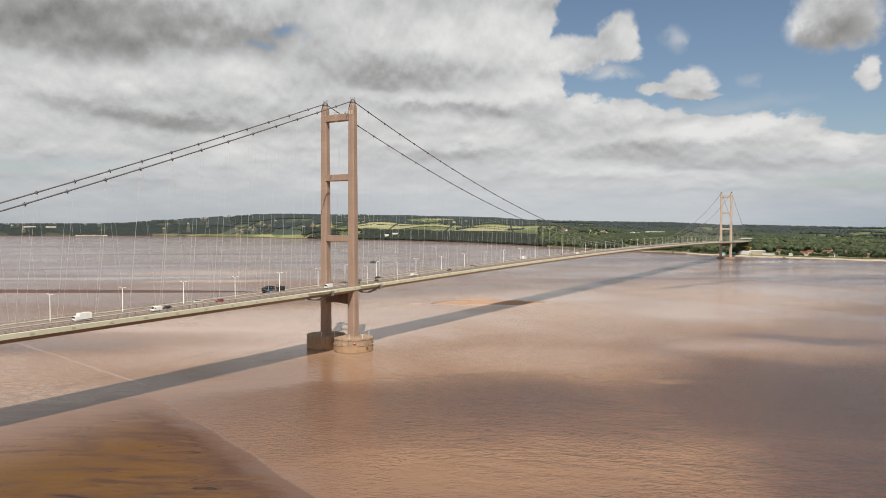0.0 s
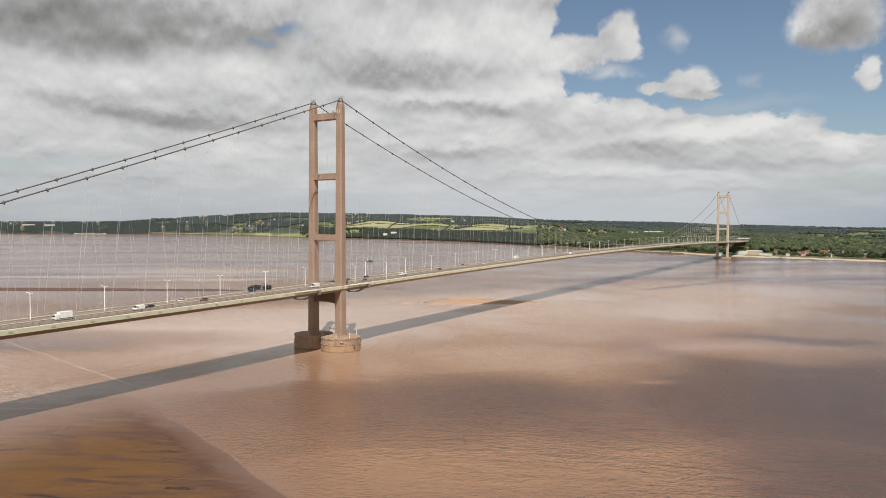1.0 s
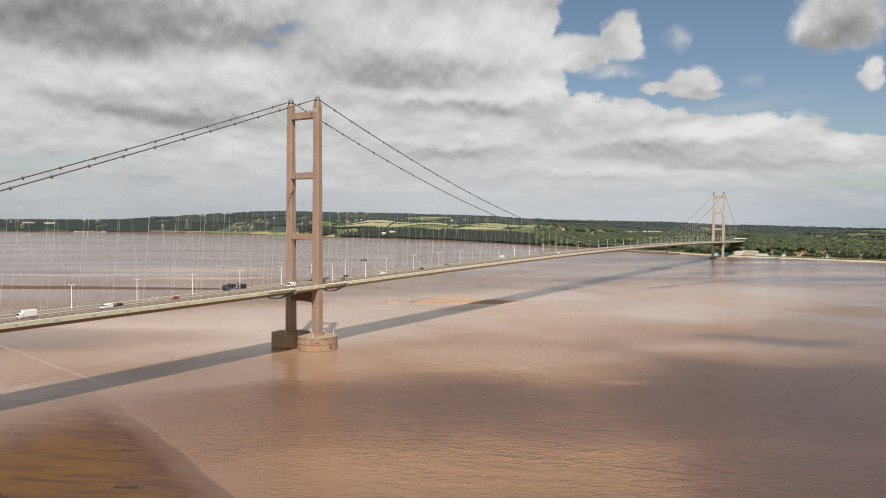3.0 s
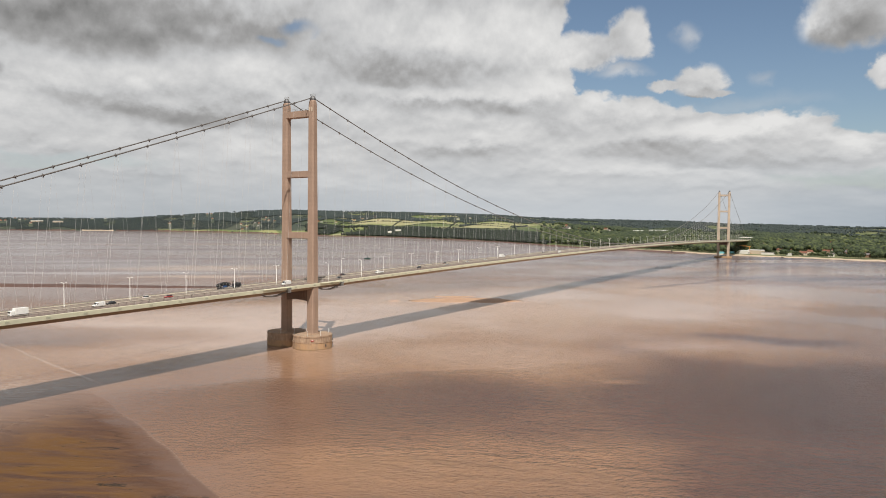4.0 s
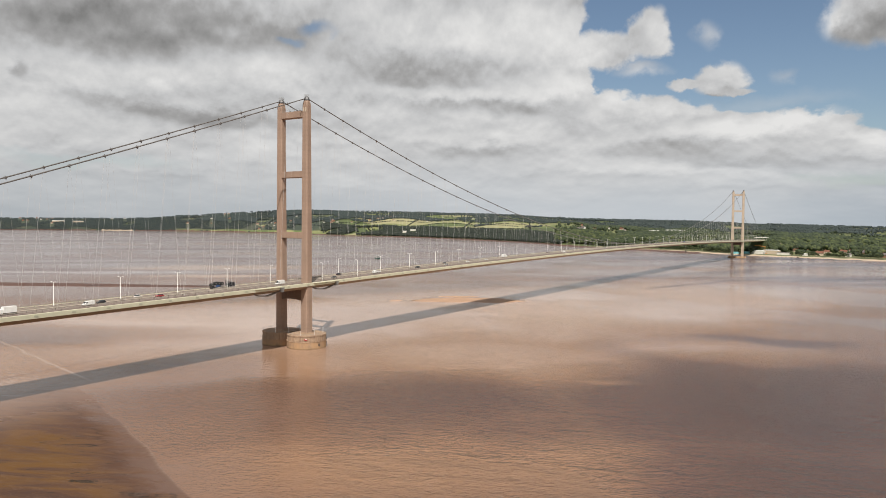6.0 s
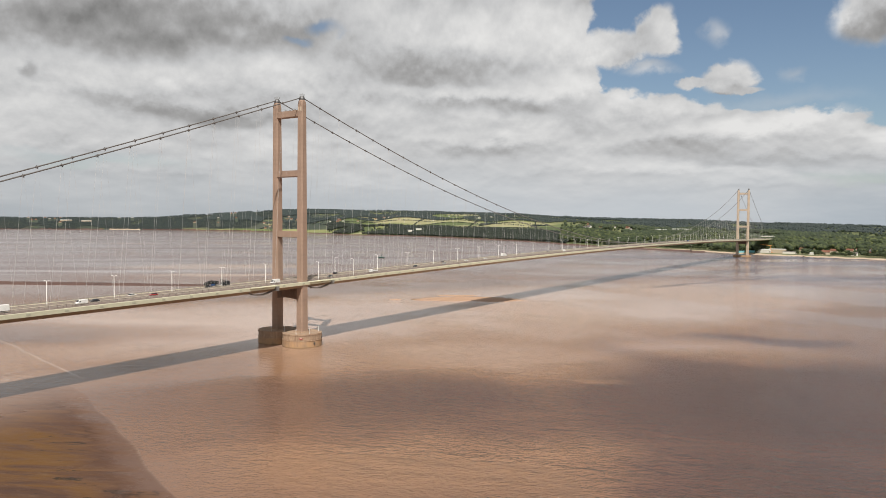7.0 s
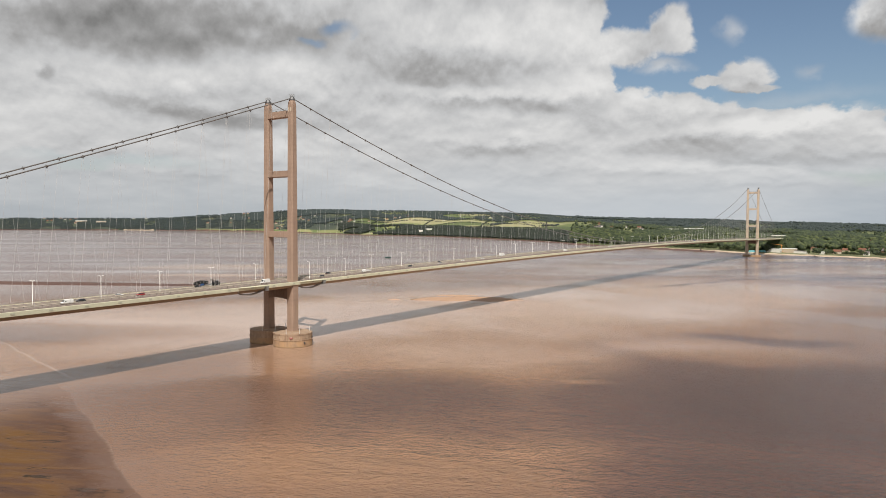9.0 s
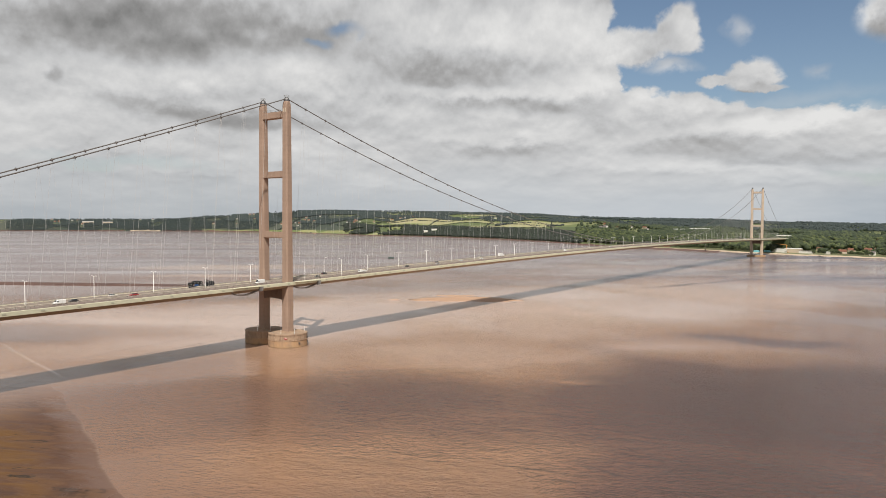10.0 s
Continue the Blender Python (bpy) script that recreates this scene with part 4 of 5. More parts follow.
# the near tower's round caissons
for y in (-11, 11):
    k = part("caisson", Shape().lathe([(12.2, -5), (12.2, 4.3), (12.05, 4.5), (12.05, 7.6), (12.25, 7.7), (12.25, 8.45), (11.9, 8.5)], 48, (0, y)), M_CAISSON, near, "round concrete caisson stained by the tide")
    part("ledge", Shape().lathe([(12.1, 4.35), (12.42, 4.35), (12.42, 4.62), (12.1, 4.62)], 48, (0, y)), M_CAISSON, k)
    part("plinth", Shape().rings([leg_ring(y, 8.45, 7.2, 0.9), leg_ring(y, 9.2, 6.9, 0.9)]), M_CAISSON, k)
    rail = Shape()
    for i in range(26):
        a = 2 * math.pi * i / 26
        rail.tube([(11.6 * math.cos(a), y + 11.6 * math.sin(a), 8.4), (11.6 * math.cos(a), y + 11.6 * math.sin(a), 9.5)], 0.04, 4)
    rail.tube([(11.6 * math.cos(2 * math.pi * i / 26), y + 11.6 * math.sin(2 * math.pi * i / 26), 9.5) for i in range(27)], 0.03, 4)
    part("caisson_railing", rail, M_GREY, k, "thin grey railing round the caisson top")
    for a in (205, 330, 250):
        a = radians(a)
        q = Shape().tube([(10.6 * math.cos(a), y + 10.6 * math.sin(a), 8.4), (10.6 * math.cos(a), y + 10.6 * math.sin(a), 11.2)], [0.16, 0.10], 8)
        q.box((10.6 * math.cos(a), y + 10.6 * math.sin(a), 11.3), (0.4, 0.4, 0.35))
        part("beacon_post", q, M_LAMP, k, "white navigation light post")
    for i in range(15):                                     # pale fender pads under the rim
        a = radians(150 + i * 12)
        part("fender", Shape().box((12.12 * math.cos(a), y + 12.12 * math.sin(a), 6.2), (0.22, 0.34, 1.9), a), M_PAD, k)
a = radians(222)
part("warning_sign", Shape().box((12.4 * math.cos(a), -11 + 12.4 * math.sin(a), 6.2), (0.14, 1.7, 1.05), a), M_RED, near, "red warning board")
part("warning_sign", Shape().box((12.5 * math.cos(a), -11 + 12.5 * math.sin(a), 6.45), (0.14, 1.1, 0.32), a), M_WHITE, near, "white bar on the warning board")
for a, z in ((262, 2.6), (303, 5.2), (304, 3.0)):
    a = radians(a)
    part("mooring_ring", Shape().box((12.35 * math.cos(a), -11 + 12.35 * math.sin(a), z), (0.5, 0.9, 1.3), a), M_RAIL, near)
part("rust_hatch", Shape().box((1.2, -13.72, 24.0), (0.9, 0.24, 2.2)), M_UNDER, near, "rusty access hatch")
for q in ((-2.3, -12.2), (-2.3, -10.4)):
    part("pale_panel", Shape().box((q[0] + 0.12, q[1], 147.6), (0.14, 1.0, 2.6)), M_WALL_C, near, "pale patch panel near the tower top")

# footway brackets and slung maintenance gantries beside the near tower
for x0 in (-45.0, 3.0):
    g = thing("maintenance_gantry", "dark bent steel gantry slung under the deck edge", "gantry", "gantries under the deck")
    q = Shape()
    for y in (-14.2, -12.6):
        q.tube([(x0, y, road_z(x0) - 2.6), (x0 + 3, y, road_z(x0) - 4.2), (x0 + 10, y, road_z(x0) - 4.8), (x0 + 14, y, road_z(x0) - 4.1), (x0 + 20, y, road_z(x0) - 2.3)], 0.32, 6)
    part("arm", q, M_RAIL, g)
    for k in range(5):
        part("crosspiece", Shape().box((x0 + 3 + 3.6 * k, -13.4, road_z(x0) - 4.3), (0.2, 1.8, 0.2)), M_RAIL, g)
    part("cradle", Shape().box((x0 + 21, -14.0, road_z(x0) - 2.0), (2.6, 1.6, 2.6)), M_GREY, g, "grey steel cradle box")
    part("cradle_frame", Shape().box((x0 + 21, -14.9, road_z(x0) - 0.6), (2.8, 0.15, 0.15)).box((x0 + 19.7, -14.9, road_z(x0) - 1.2), (0.15, 0.15, 1.4)).box((x0 + 22.3, -14.9, road_z(x0) - 1.2), (0.15, 0.15, 1.4)), M_GREY, g)
    tagged(part("walkway_plate", Shape().box((x0 + 10, -15.2, road_z(x0) - 0.15), (20, 1.6, 0.2)), M_DECK, g, "cream walkway widened round the tower leg"))

# main cables, bands and hangers
BANDS = [16 + 17.667 * k for k in range(79)] + [-16 - 16.6 * k for k in range(20)] + [SPAN + 16 + 17 * k for k in range(14)]
CX = list(np.linspace(WEST, 0, 54)) + list(np.linspace(0, SPAN, 141))[1:] + list(np.linspace(SPAN, EAST, 29))[1:]
band_me = Shape().tube([(-0.8, 0, 0), (0.8, 0, 0)], 0.43, 8).box((0, 0, -0.6), (0.45, 0.24, 0.7)).box((0, 0, 0.55), (0.2, 0.34, 0.4)).mesh("cable_band", M_CABLE)
for y in (-11, 11):
    c = thing("suspension_cable", "dark main suspension cable with thin pale hangers", "cable", "main cables")
    part("cable", Shape().tube([(x, y, cable_z(x)) for x in CX], 0.31, 8), M_CABLE, c, smooth_=True)
    far_hang = Shape()
    for x in BANDS:
        slope = math.atan2(cable_z(x + 1) - cable_z(x - 1), 2)
        b = part("cable_band", band_me, None, c)
        b.matrix_basis = Matrix.Translation((x, y, cable_z(x))) @ Matrix.Rotation(-slope, 4, "Y")
        half = min(7.5, 0.105 * (cable_z(x) - road_z(x)))
        for s in (-1, 1):
            xe = x + s * half
            if (x > SPAN + 190) or cable_z(x) - road_z(x) < 1.5 or abs(xe) < 5:
                continue
            e = 11.6 if y > 0 else -11.6
            q = Shape().tube([(x + 0.25 * s, y, cable_z(x) - 0.7), (xe, e, road_z(xe) - 0.2)], 0.046 if s < 0 else 0.027, 5)
            if -215 < x < 950:
                part("hanger", q, M_HANGER, c)
            else:
                far_hang.add(q.v, q.f)
    tagged(part("hanger_run", far_hang, M_HANGER, c), kind="stuff")
for s in (-1, 1):
    for x in np.arange(-215, 420, 16.4):
        part("hanger_bracket", clip_me, None, deck, at=(x, s * 14.32, road_z(x) - 0.3))


# the far end of the deck runs onto an embankment
q = Shape().rings([[(x, -26 - k, 2), (x, -15, road_z(x) - 1.2), (x, 15, road_z(x) - 1.2), (x, 26 + k, 2)] for x, k in ((1694, 4), (1715, 8), (1760, 10), (1900, 12))])
tagged(part("embankment", q, M_SCRUB, None, "grassy approach embankment behind the far shore"), category="embankment", kind="structure")


# ---------------------------------------------------------------- street lamps on the deck
def street_lamp(arms, label):
    t = thing("street_lamp", label, "street lamp", "lamps on the bridge")
    part("pole", Shape().tube([(0, 0, 0), (0, 0, 1.4), (0, 0, 1.45), (0, 0, 11.4)], [0.20, 0.20, 0.15, 0.09], 8), M_LAMP, t, smooth_=True)
    for s in arms:
        arm = part("arm", Shape().tube([(0, 0, 11.2), (0, s * 0.5, 11.55), (0, s * 1.5, 11.7)], 0.06, 6), M_LAMP, t)
        part("lantern", Shape().box((0, s * 1.8, 11.72), (0.38, 1.1, 0.2), 0, 0.75), M_LAMP, arm, "flat white lantern")
    return t


two = street_lamp((-1, 1), "white double-armed street lamp in the central reservation")
one_r = street_lamp((1,), "white single-armed street lamp at the deck edge by the tower")
one_l = street_lamp((-1,), "white single-armed street lamp at the deck edge by the tower")
doubles = [-20 - 32.7 * k for k in range(1, 10)] + [88 + 36.4 * k for k in range(35)] + [SPAN + 30 + 36 * k for k in range(7)]
two.matrix_basis = pose(-20, 0, road_z(-20) + 0.12)
for x in doubles:
    copy_thing(two, pose(x, 0, road_z(x) + 0.12))
one_r.matrix_basis = pose(15.3, -10.4, road_z(15) - 0.1)
copy_thing(one_r, pose(49.5, -10.4, road_z(49) - 0.1))
one_l.matrix_basis = pose(18.5, 10.4, road_z(18) - 0.1)
copy_thing(one_l, pose(53.4, 10.4, road_z(53) - 0.1))


# ---------------------------------------------------------------- vehicles
def wheels(t, xs, w, r_):
    for x in xs:
        for s in (-1, 1):
            me = Shape().tube([(x, s * (w / 2 - 0.22), r_), (x, s * w / 2, r_)], r_, 10)
            k = part("wheel", me, M_TYRE, t)
            part("hub", Shape().tube([(x, s * (w / 2 - 0.02), r_), (x, s * (w / 2 + 0.03), r_)], r_ * 0.55, 8), M_SILVER, k)


def car(mat, label):
    t = thing("car", label, "car", "traffic on the bridge")
    prof = [(-2.15, 0.35), (2.1, 0.35), (2.2, 0.6), (2.1, 0.82), (1.0, 0.95), (-2.05, 0.98), (-2.2, 0.7)]
    part("body", bevel_mesh(Shape().rings([[(x, y * 0.88, z) for x, z in prof] for y in (-1, 1)]), "body", mat, 0.08), mat, t)
    cab = [(0.95, 0.94), (0.30, 1.42), (-1.35, 1.45), (-1.95, 0.97)]
    part("cabin_glass", Shape().rings([[(x, y * (0.80 if z < 1.2 else 0.66), z) for x, z in cab] for y in (-1, 1)]), M_GLASS, t, "dark glass")
    part("roof", Shape().box((-0.55, 0, 1.46), (1.6, 1.28, 0.06), 0, 0.94), mat, t)
    wheels(t, (-1.35, 1.35), 1.78, 0.33)
    for s in (-1, 1):
        part("headlight", Shape().box((2.14, s * 0.6, 0.68), (0.10, 0.36, 0.16)), M_WHITE, t)
        part("tail_light", Shape().box((-2.17, s * 0.62, 0.75), (0.08, 0.3, 0.18)), M_RED, t)
    return t


def van(mat, label, high=2.3, length=5.6):
    t = thing("van", label, "van", "traffic on the bridge")
    h = length / 2
    prof = [(-h, 0.4), (h - 0.1, 0.4), (h, 0.9), (h - 0.9, 1.25), (h - 1.7, high - 0.15), (h - 2.1, high), (-h, high)]
    part("body", bevel_mesh(Shape().rings([[(x, y * 0.98, z) for x, z in prof] for y in (-1, 1)]), "body", mat, 0.1), mat, t)
    part("windscreen", Shape().add([(h - 0.93, -0.8, 1.30), (h - 0.93, 0.8, 1.30), (h - 1.58, 0.78, high - 0.28), (h - 1.58, -0.78, high - 0.28), (h - 0.88, -0.8, 1.34), (h - 0.88, 0.8, 1.34), (h - 1.52, 0.78, high - 0.24), (h - 1.52, -0.78, high - 0.24)], [(4, 5, 6, 7), (0, 1, 5, 4), (2, 3, 7, 6)]), M_GLASS, t, "dark windscreen")
    for s in (-1, 1):
        part("side_window", Shape().box((h - 1.75, s * 0.99, 1.6), (0.8, 0.04, 0.5)), M_GLASS, t)
        part("headlight", Shape().box((h - 0.03, s * 0.7, 0.85), (0.10, 0.3, 0.2)), M_SILVER, t)
    part("bumper", Shape().box((h, 0, 0.5), (0.16, 1.9, 0.22)), M_TYRE, t)
    wheels(t, (-h + 1.1, h - 1.0), 1.96, 0.36)
    return t


def box_lorry(label):
    t = thing("lorry", label, "lorry", "traffic on the bridge")
    part("chassis", Shape().box((0, 0, 0.75), (7.4, 1.6, 0.3)), M_TYRE, t)
    part("cargo_box", bevel_mesh(Shape().box((-1.0, 0, 2.2), (5.4, 2.4, 2.6)), "cargo_box", M_WHITE, 0.06), M_WHITE, t)
    prof = [(1.85, 0.6), (3.7, 0.6), (3.7, 1.5), (3.45, 2.5), (1.85, 2.6)]
    part("cab", bevel_mesh(Shape().rings([[(x, y * 1.1, z) for x, z in prof] for y in (-1, 1)]), "cab", M_WHITE, 0.1), M_WHITE, t)
    part("windscreen", Shape().box((3.62, 0, 1.95), (0.12, 1.9, 0.75)), M_GLASS, t)
    wheels(t, (-2.6, 2.7), 2.3, 0.46)
    return t


def transporter(label):
    """A long low-loader with dark machines lashed on its bed."""
    t = thing("low_loader", label, "lorry", "traffic on the bridge")
    part("bed", Shape().box((-3.0, 0, 0.95), (11.5, 2.5, 0.22)).box((4.2, 0, 1.35), (3.4, 2.0, 0.25)), M_BLACK, t)
    prof = [(5.6, 0.6), (7.7, 0.6), (7.7, 1.7), (7.4, 3.0), (5.7, 3.1)]
    part("cab", bevel_mesh(Shape().rings([[(x, y * 1.2, z) for x, z in prof] for y in (-1, 1)]), "cab", M_BLACK, 0.12), M_BLACK, t)
    part("windscreen", Shape().box((7.55, 0, 2.3), (0.14, 2.0, 0.8)), M_GLASS, t)
    for s in (-1, 1):
        part("stack", Shape().tube([(5.3, s * 0.9, 1.4), (5.3, s * 0.9, 4.1)], 0.12, 8), M_GREY, t)
        part("load_post", Shape().tube([(2.6, s * 0.8, 1.4), (2.5, s * 0.8, 4.3)], 0.14, 6), M_BLACK, t)
        part("load_post", Shape().tube([(3.9, s * 0.6, 1.4), (4.0, s * 0.6, 3.6)], 0.12, 6), M_BLACK, t)
    part("load_engine", Shape().box((3.3, 0, 2.1), (1.6, 1.4, 1.2), 0, 0.8).tube([(2.6, 0, 3.9), (4.6, 0, 3.2)], 0.15, 6), M_BLACK, t, "dark machine on the fifth wheel")
    for x, z, r_ in ((-8.0, 2.2, 0.95), (-5.6, 2.9, 0.85), (-3.4, 3.0, 0.9), (-1.2, 2.6, 1.0)):
        k = part("load_wheel", Shape().tube([(x, -1.0, z), (x, -0.5, z)], r_, 14).tube([(x, 0.5, z), (x, 1.0, z)], r_, 14), M_TYRE, t, "black tyre of a lashed machine")
        part("hub", Shape().tube([(x, -1.05, z), (x, 1.05, z)], r_ * 0.4, 10), M_GREY, k)
    part("load_frame", Shape().box((-4.6, 0, 2.1), (6.0, 0.5, 0.35)).box((-6.9, 0, 1.6), (0.4, 1.6, 1.2)).box((-2.3, 0, 1.6), (0.4, 1.6, 1.2)).tube([(-8.4, 0, 3.3), (-5.0, 0, 3.9), (-0.6, 0, 3.4), (0.2, 0, 1.4)], 0.16, 6), M_BLACK, t, "dark open machine frame")
    part("load_cover", Shape().box((-4.4, -0.9, 1.6), (2.6, 0.6, 0.9), 0, 0.8), M_BLUE, t, "blue sheet over the load")
    wheels(t, (-7.6, -6.4, -5.2, 3.6, 4.8, 6.7), 2.5, 0.5)
    return t


def pickup_truck(label):
    t = thing("recovery_truck", label, "lorry", "traffic on the bridge")
    part("chassis", Shape().box((0, 0, 0.7), (7.8, 1.8, 0.3)), M_TYRE, t)
    part("bed", Shape().box((-1.3, 0, 1.0), (5.0, 2.3, 0.25)).box((-1.3, -1.12, 1.4), (5.0, 0.08, 0.6)).box((-1.3, 1.12, 1.4), (5.0, 0.08, 0.6)), M_WHITE, t)
    prof = [(1.3, 0.6), (3.9, 0.6), (3.9, 1.4), (3.1, 2.3), (1.3, 2.35)]
    part("cab", bevel_mesh(Shape().rings([[(x, y * 1.08, z) for x, z in prof] for y in (-1, 1)]), "cab", M_WHITE, 0.1), M_WHITE, t)
    part("windscreen", Shape().box((3.45, 0, 1.85), (0.4, 1.8, 0.6)), M_GLASS, t)
    part("crane_arm", Shape().tube([(1.0, 0, 1.2), (1.0, 0, 3.4), (-1.6, 0, 3.7)], 0.16, 6), M_GREY, t, "grey folded lifting arm")
    wheels(t, (-2.4, 2.8), 2.2, 0.46)
    return t


def set_on(ob, x, y, back=False):
    slope = math.degrees(math.atan2(road_z(x + 2) - road_z(x - 2), 4))
    ob.matrix_basis = pose(x, y, road_z(x) + 0.01, 0, slope if back else -slope, 180 if back else 0)
    return ob


NEAR, NEAR2, FARL, FARL2 = -6.6, -3.0, 3.2, 6.8          # the four lanes
set_on(box_lorry("white box lorry on the bridge"), -174, NEAR, True)
set_on(van(M_WHITE, "white panel van on the bridge"), -138.5, NEAR, True)
set_on(car(M_BLACK, "black hatchback car on the bridge"), -130, NEAR2, True)
set_on(car(M_WHITE, "white hatchback car on the bridge"), -106.5, FARL)
set_on(car(M_RED, "dark red hatchback car on the bridge"), -98.5, NEAR2, True)
set_on(transporter("dark low-loader lorry carrying black machinery and tyres"), -50, FARL2)
set_on(van(M_WHITE, "large white high-roof van on the bridge", 2.7, 6.4), -18.5, NEAR, True)
set_on(car(M_BLACK, "black hatchback car on the bridge"), 30, NEAR, True)
set_on(car(M_BLACK, "black hatchback car on the bridge"), 50, FARL2)
set_on(pickup_truck("white flatbed recovery truck on the bridge"), 75, NEAR, True)
set_on(car(M_BLACK, "dark hatchback car on the bridge"), 131, NEAR2, True)
set_on(car(M_SILVER, "silver hatchback car on the bridge"), 167, NEAR, True)
set_on(car(M_BLACK, "dark hatchback car on the bridge"), 180, FARL)
set_on(car(M_WHITE, "white hatchback car on the bridge"), 207, NEAR2, True)
set_on(car(M_WHITE, "white hatchback car on the bridge"), 240, NEAR2, True)
set_on(box_lorry("white box lorry on the bridge"), 286, FARL)
set_on(car(M_BLACK, "black hatchback car on the bridge"), 386, FARL)
set_on(van(M_WHITE, "white panel van on the bridge"), 408, NEAR)
set_on(car(M_WHITE, "white hatchback car on the bridge"), 545, NEAR2, True)
set_on(car(M_BLUE, "blue hatchback car on the bridge"), 760, FARL)
set_on(van(M_BLUE, "blue panel van on the bridge"), 930, NEAR2, True)
set_on(van(M_WHITE, "white panel van on the bridge"), 1120, NEAR, True)
set_on(car(M_WHITE, "white hatchback car on the bridge"), 1290, NEAR2, True)

# green channel marker float in the river
bo = thing("channel_marker", "small dark green float with a mast in the river", "buoy", at=pose(821, 587, 0, 0, 0, 128))
part("hull", Shape().rings([[(x, -w, 2.4), (x, -w * 0.6, -0.5), (x, w * 0.6, -0.5), (x, w, 2.4)] for x, w in ((-6.4, 0.4), (-4.5, 1.9), (0, 2.3), (4.0, 1.9), (6.6, 0.15))]), M_GREEN, bo)
part("mast", Shape().tube([(0, 0, 2.0), (0, 0, 7.5)], [0.45, 0.25], 6), M_GREEN, bo)
part("lantern_cage", Shape().box((0, 0, 5.0), (1.8, 1.8, 1.8), 0, 0.6), M_GREEN, bo)


# ---------------------------------------------------------------- houses and works on the far shore
def house(wall_m, roof_m, label, L=11.0, W=8.0, H=5.2, P=3.4, wings=False):
    t = thing("house", label, "house", "houses on the far shore")
    part("wall", Shape().box((0, 0, H / 2 - 1), (L, W, H + 2)).add([(-L / 2, -W / 2, H), (-L / 2, W / 2, H), (-L / 2, 0, H + P - 0.15), (L / 2, -W / 2, H), (L / 2, W / 2, H), (L / 2, 0, H + P - 0.15)], [(0, 1, 2), (3, 5, 4)]), wall_m, t)
    o = 0.5
    roof = Shape()
    roof.rings([[(x, -W / 2 - o, H - 0.35), (x, 0, H + P), (x, W / 2 + o, H - 0.35), (x, W / 2 + o, H - 0.6), (x, 0, H + P - 0.3), (x, -W / 2 - o, H - 0.6)] for x in (-L / 2 - o, L / 2 + o)])
    rf = part("roof", roof, roof_m, t)
    part("chimney", Shape().box((L * 0.3, 0.4, H + P + 0.3), (0.9, 0.9, 2.0)), M_WALL_B, rf)
    for s in (-1, 1):
        for x in (-L * 0.3, 0, L * 0.3):
            for z in (1.5, 4.0):
                if z < 2 and x == 0:
                    part("door", Shape().box((x, s * W / 2, 1.0), (1.0, 0.12, 2.0)), M_TRUNK, t)
                    continue
                w = part("window", Shape().box((x, s * W / 2, z), (1.5, 0.10, 1.2)), M_WHITE, t)
                part("pane", Shape().box((x, s * (W / 2 + 0.04), z), (1.25, 0.08, 0.98)), M_GLASS, w)
    return t


rnd = random.Random(7)
KINDS = [house(M_WALL_W, M_ROOF_G, "white rendered house with a grey slate roof among trees"),
         house(M_WALL_B, M_ROOF_R, "brick house with a red tiled roof among trees"),
         house(M_WALL_C, M_ROOF_R, "buff house with a red-brown tiled roof among trees", 14, 8.5, 5.4, 3.8),
         house(M_WALL_B, M_ROOF_G, "brick house with a dark slate roof among trees", 13, 9, 6.0, 4.0)]
SITES = [(0.9, 1930, 3), (3.1, 1935, 0), (4.9, 1960, 2), (-0.4, 1915, 2),
         (0.6, 2010, 1), (1.4, 2035, 1), (2.0, 2040, 3), (2.6, 2075, 0), (3.4, 2060, 2), (1.0, 2280, 2), (2.4, 2330, 1), (4.4, 2030, 2),
         (5.0, 2500, 0), (3.8, 2480, 3), (6.4, 2150, 2), (-0.2, 2060, 3), (-0.6, 2250, 1), (5.6, 2290, 1), (7.4, 2420, 3), (1.8, 2600, 0),
         (3.0, 2760, 1), (4.5, 2820, 0), (8.2, 2700, 2), (0.2, 2500, 2), (-1.5, 2120, 1), (-2.2, 2080, 0), (6.0, 2700, 1), (2.9, 2210, 2)]
for k in range(10):
    SITES.append((rnd.uniform(18.5, 24.5), rnd.uniform(3050, 3900), rnd.randrange(4)))
for k in range(12):
    SITES.append((rnd.uniform(28, 46), rnd.uniform(4000, 4500), rnd.choice((0, 0, 2, 1))))
for k in range(12):
    SITES.append((rnd.uniform(50, 63), rnd.uniform(5280, 5420), rnd.choice((0, 0, 2))))
for middle, spread, away_, count in ((46.2, 1.8, 4560, 11), (42.0, 0.8, 4250, 5), (51.5, 1.8, 4950, 6), (61.5, 2.8, 5560, 12)):      # villages across the river
    for k in range(count):
        SITES.append((middle + rnd.uniform(-spread, spread), away_ + rnd.uniform(-90, 160), rnd.choice((0, 1, 3, 2))))
CLEAR = []
first = set()
for a, r_, k in SITES:
    m_ = pose(*on_land(a, r_), 0, 0, rnd.choice((60, 75, 90, 100, 120)) + a)
    home = KINDS[k]
    if k in first:
        home = copy_thing(home, m_)
    else:
        home.matrix_basis = m_
        first.add(k)
    home.scale = [rnd.uniform(1.0, 1.3) if r_ < 3900 else rnd.uniform(0.75, 1.0)] * 3
    CLEAR.append((a, r_, 12, 40 if r_ < 2150 else 105))


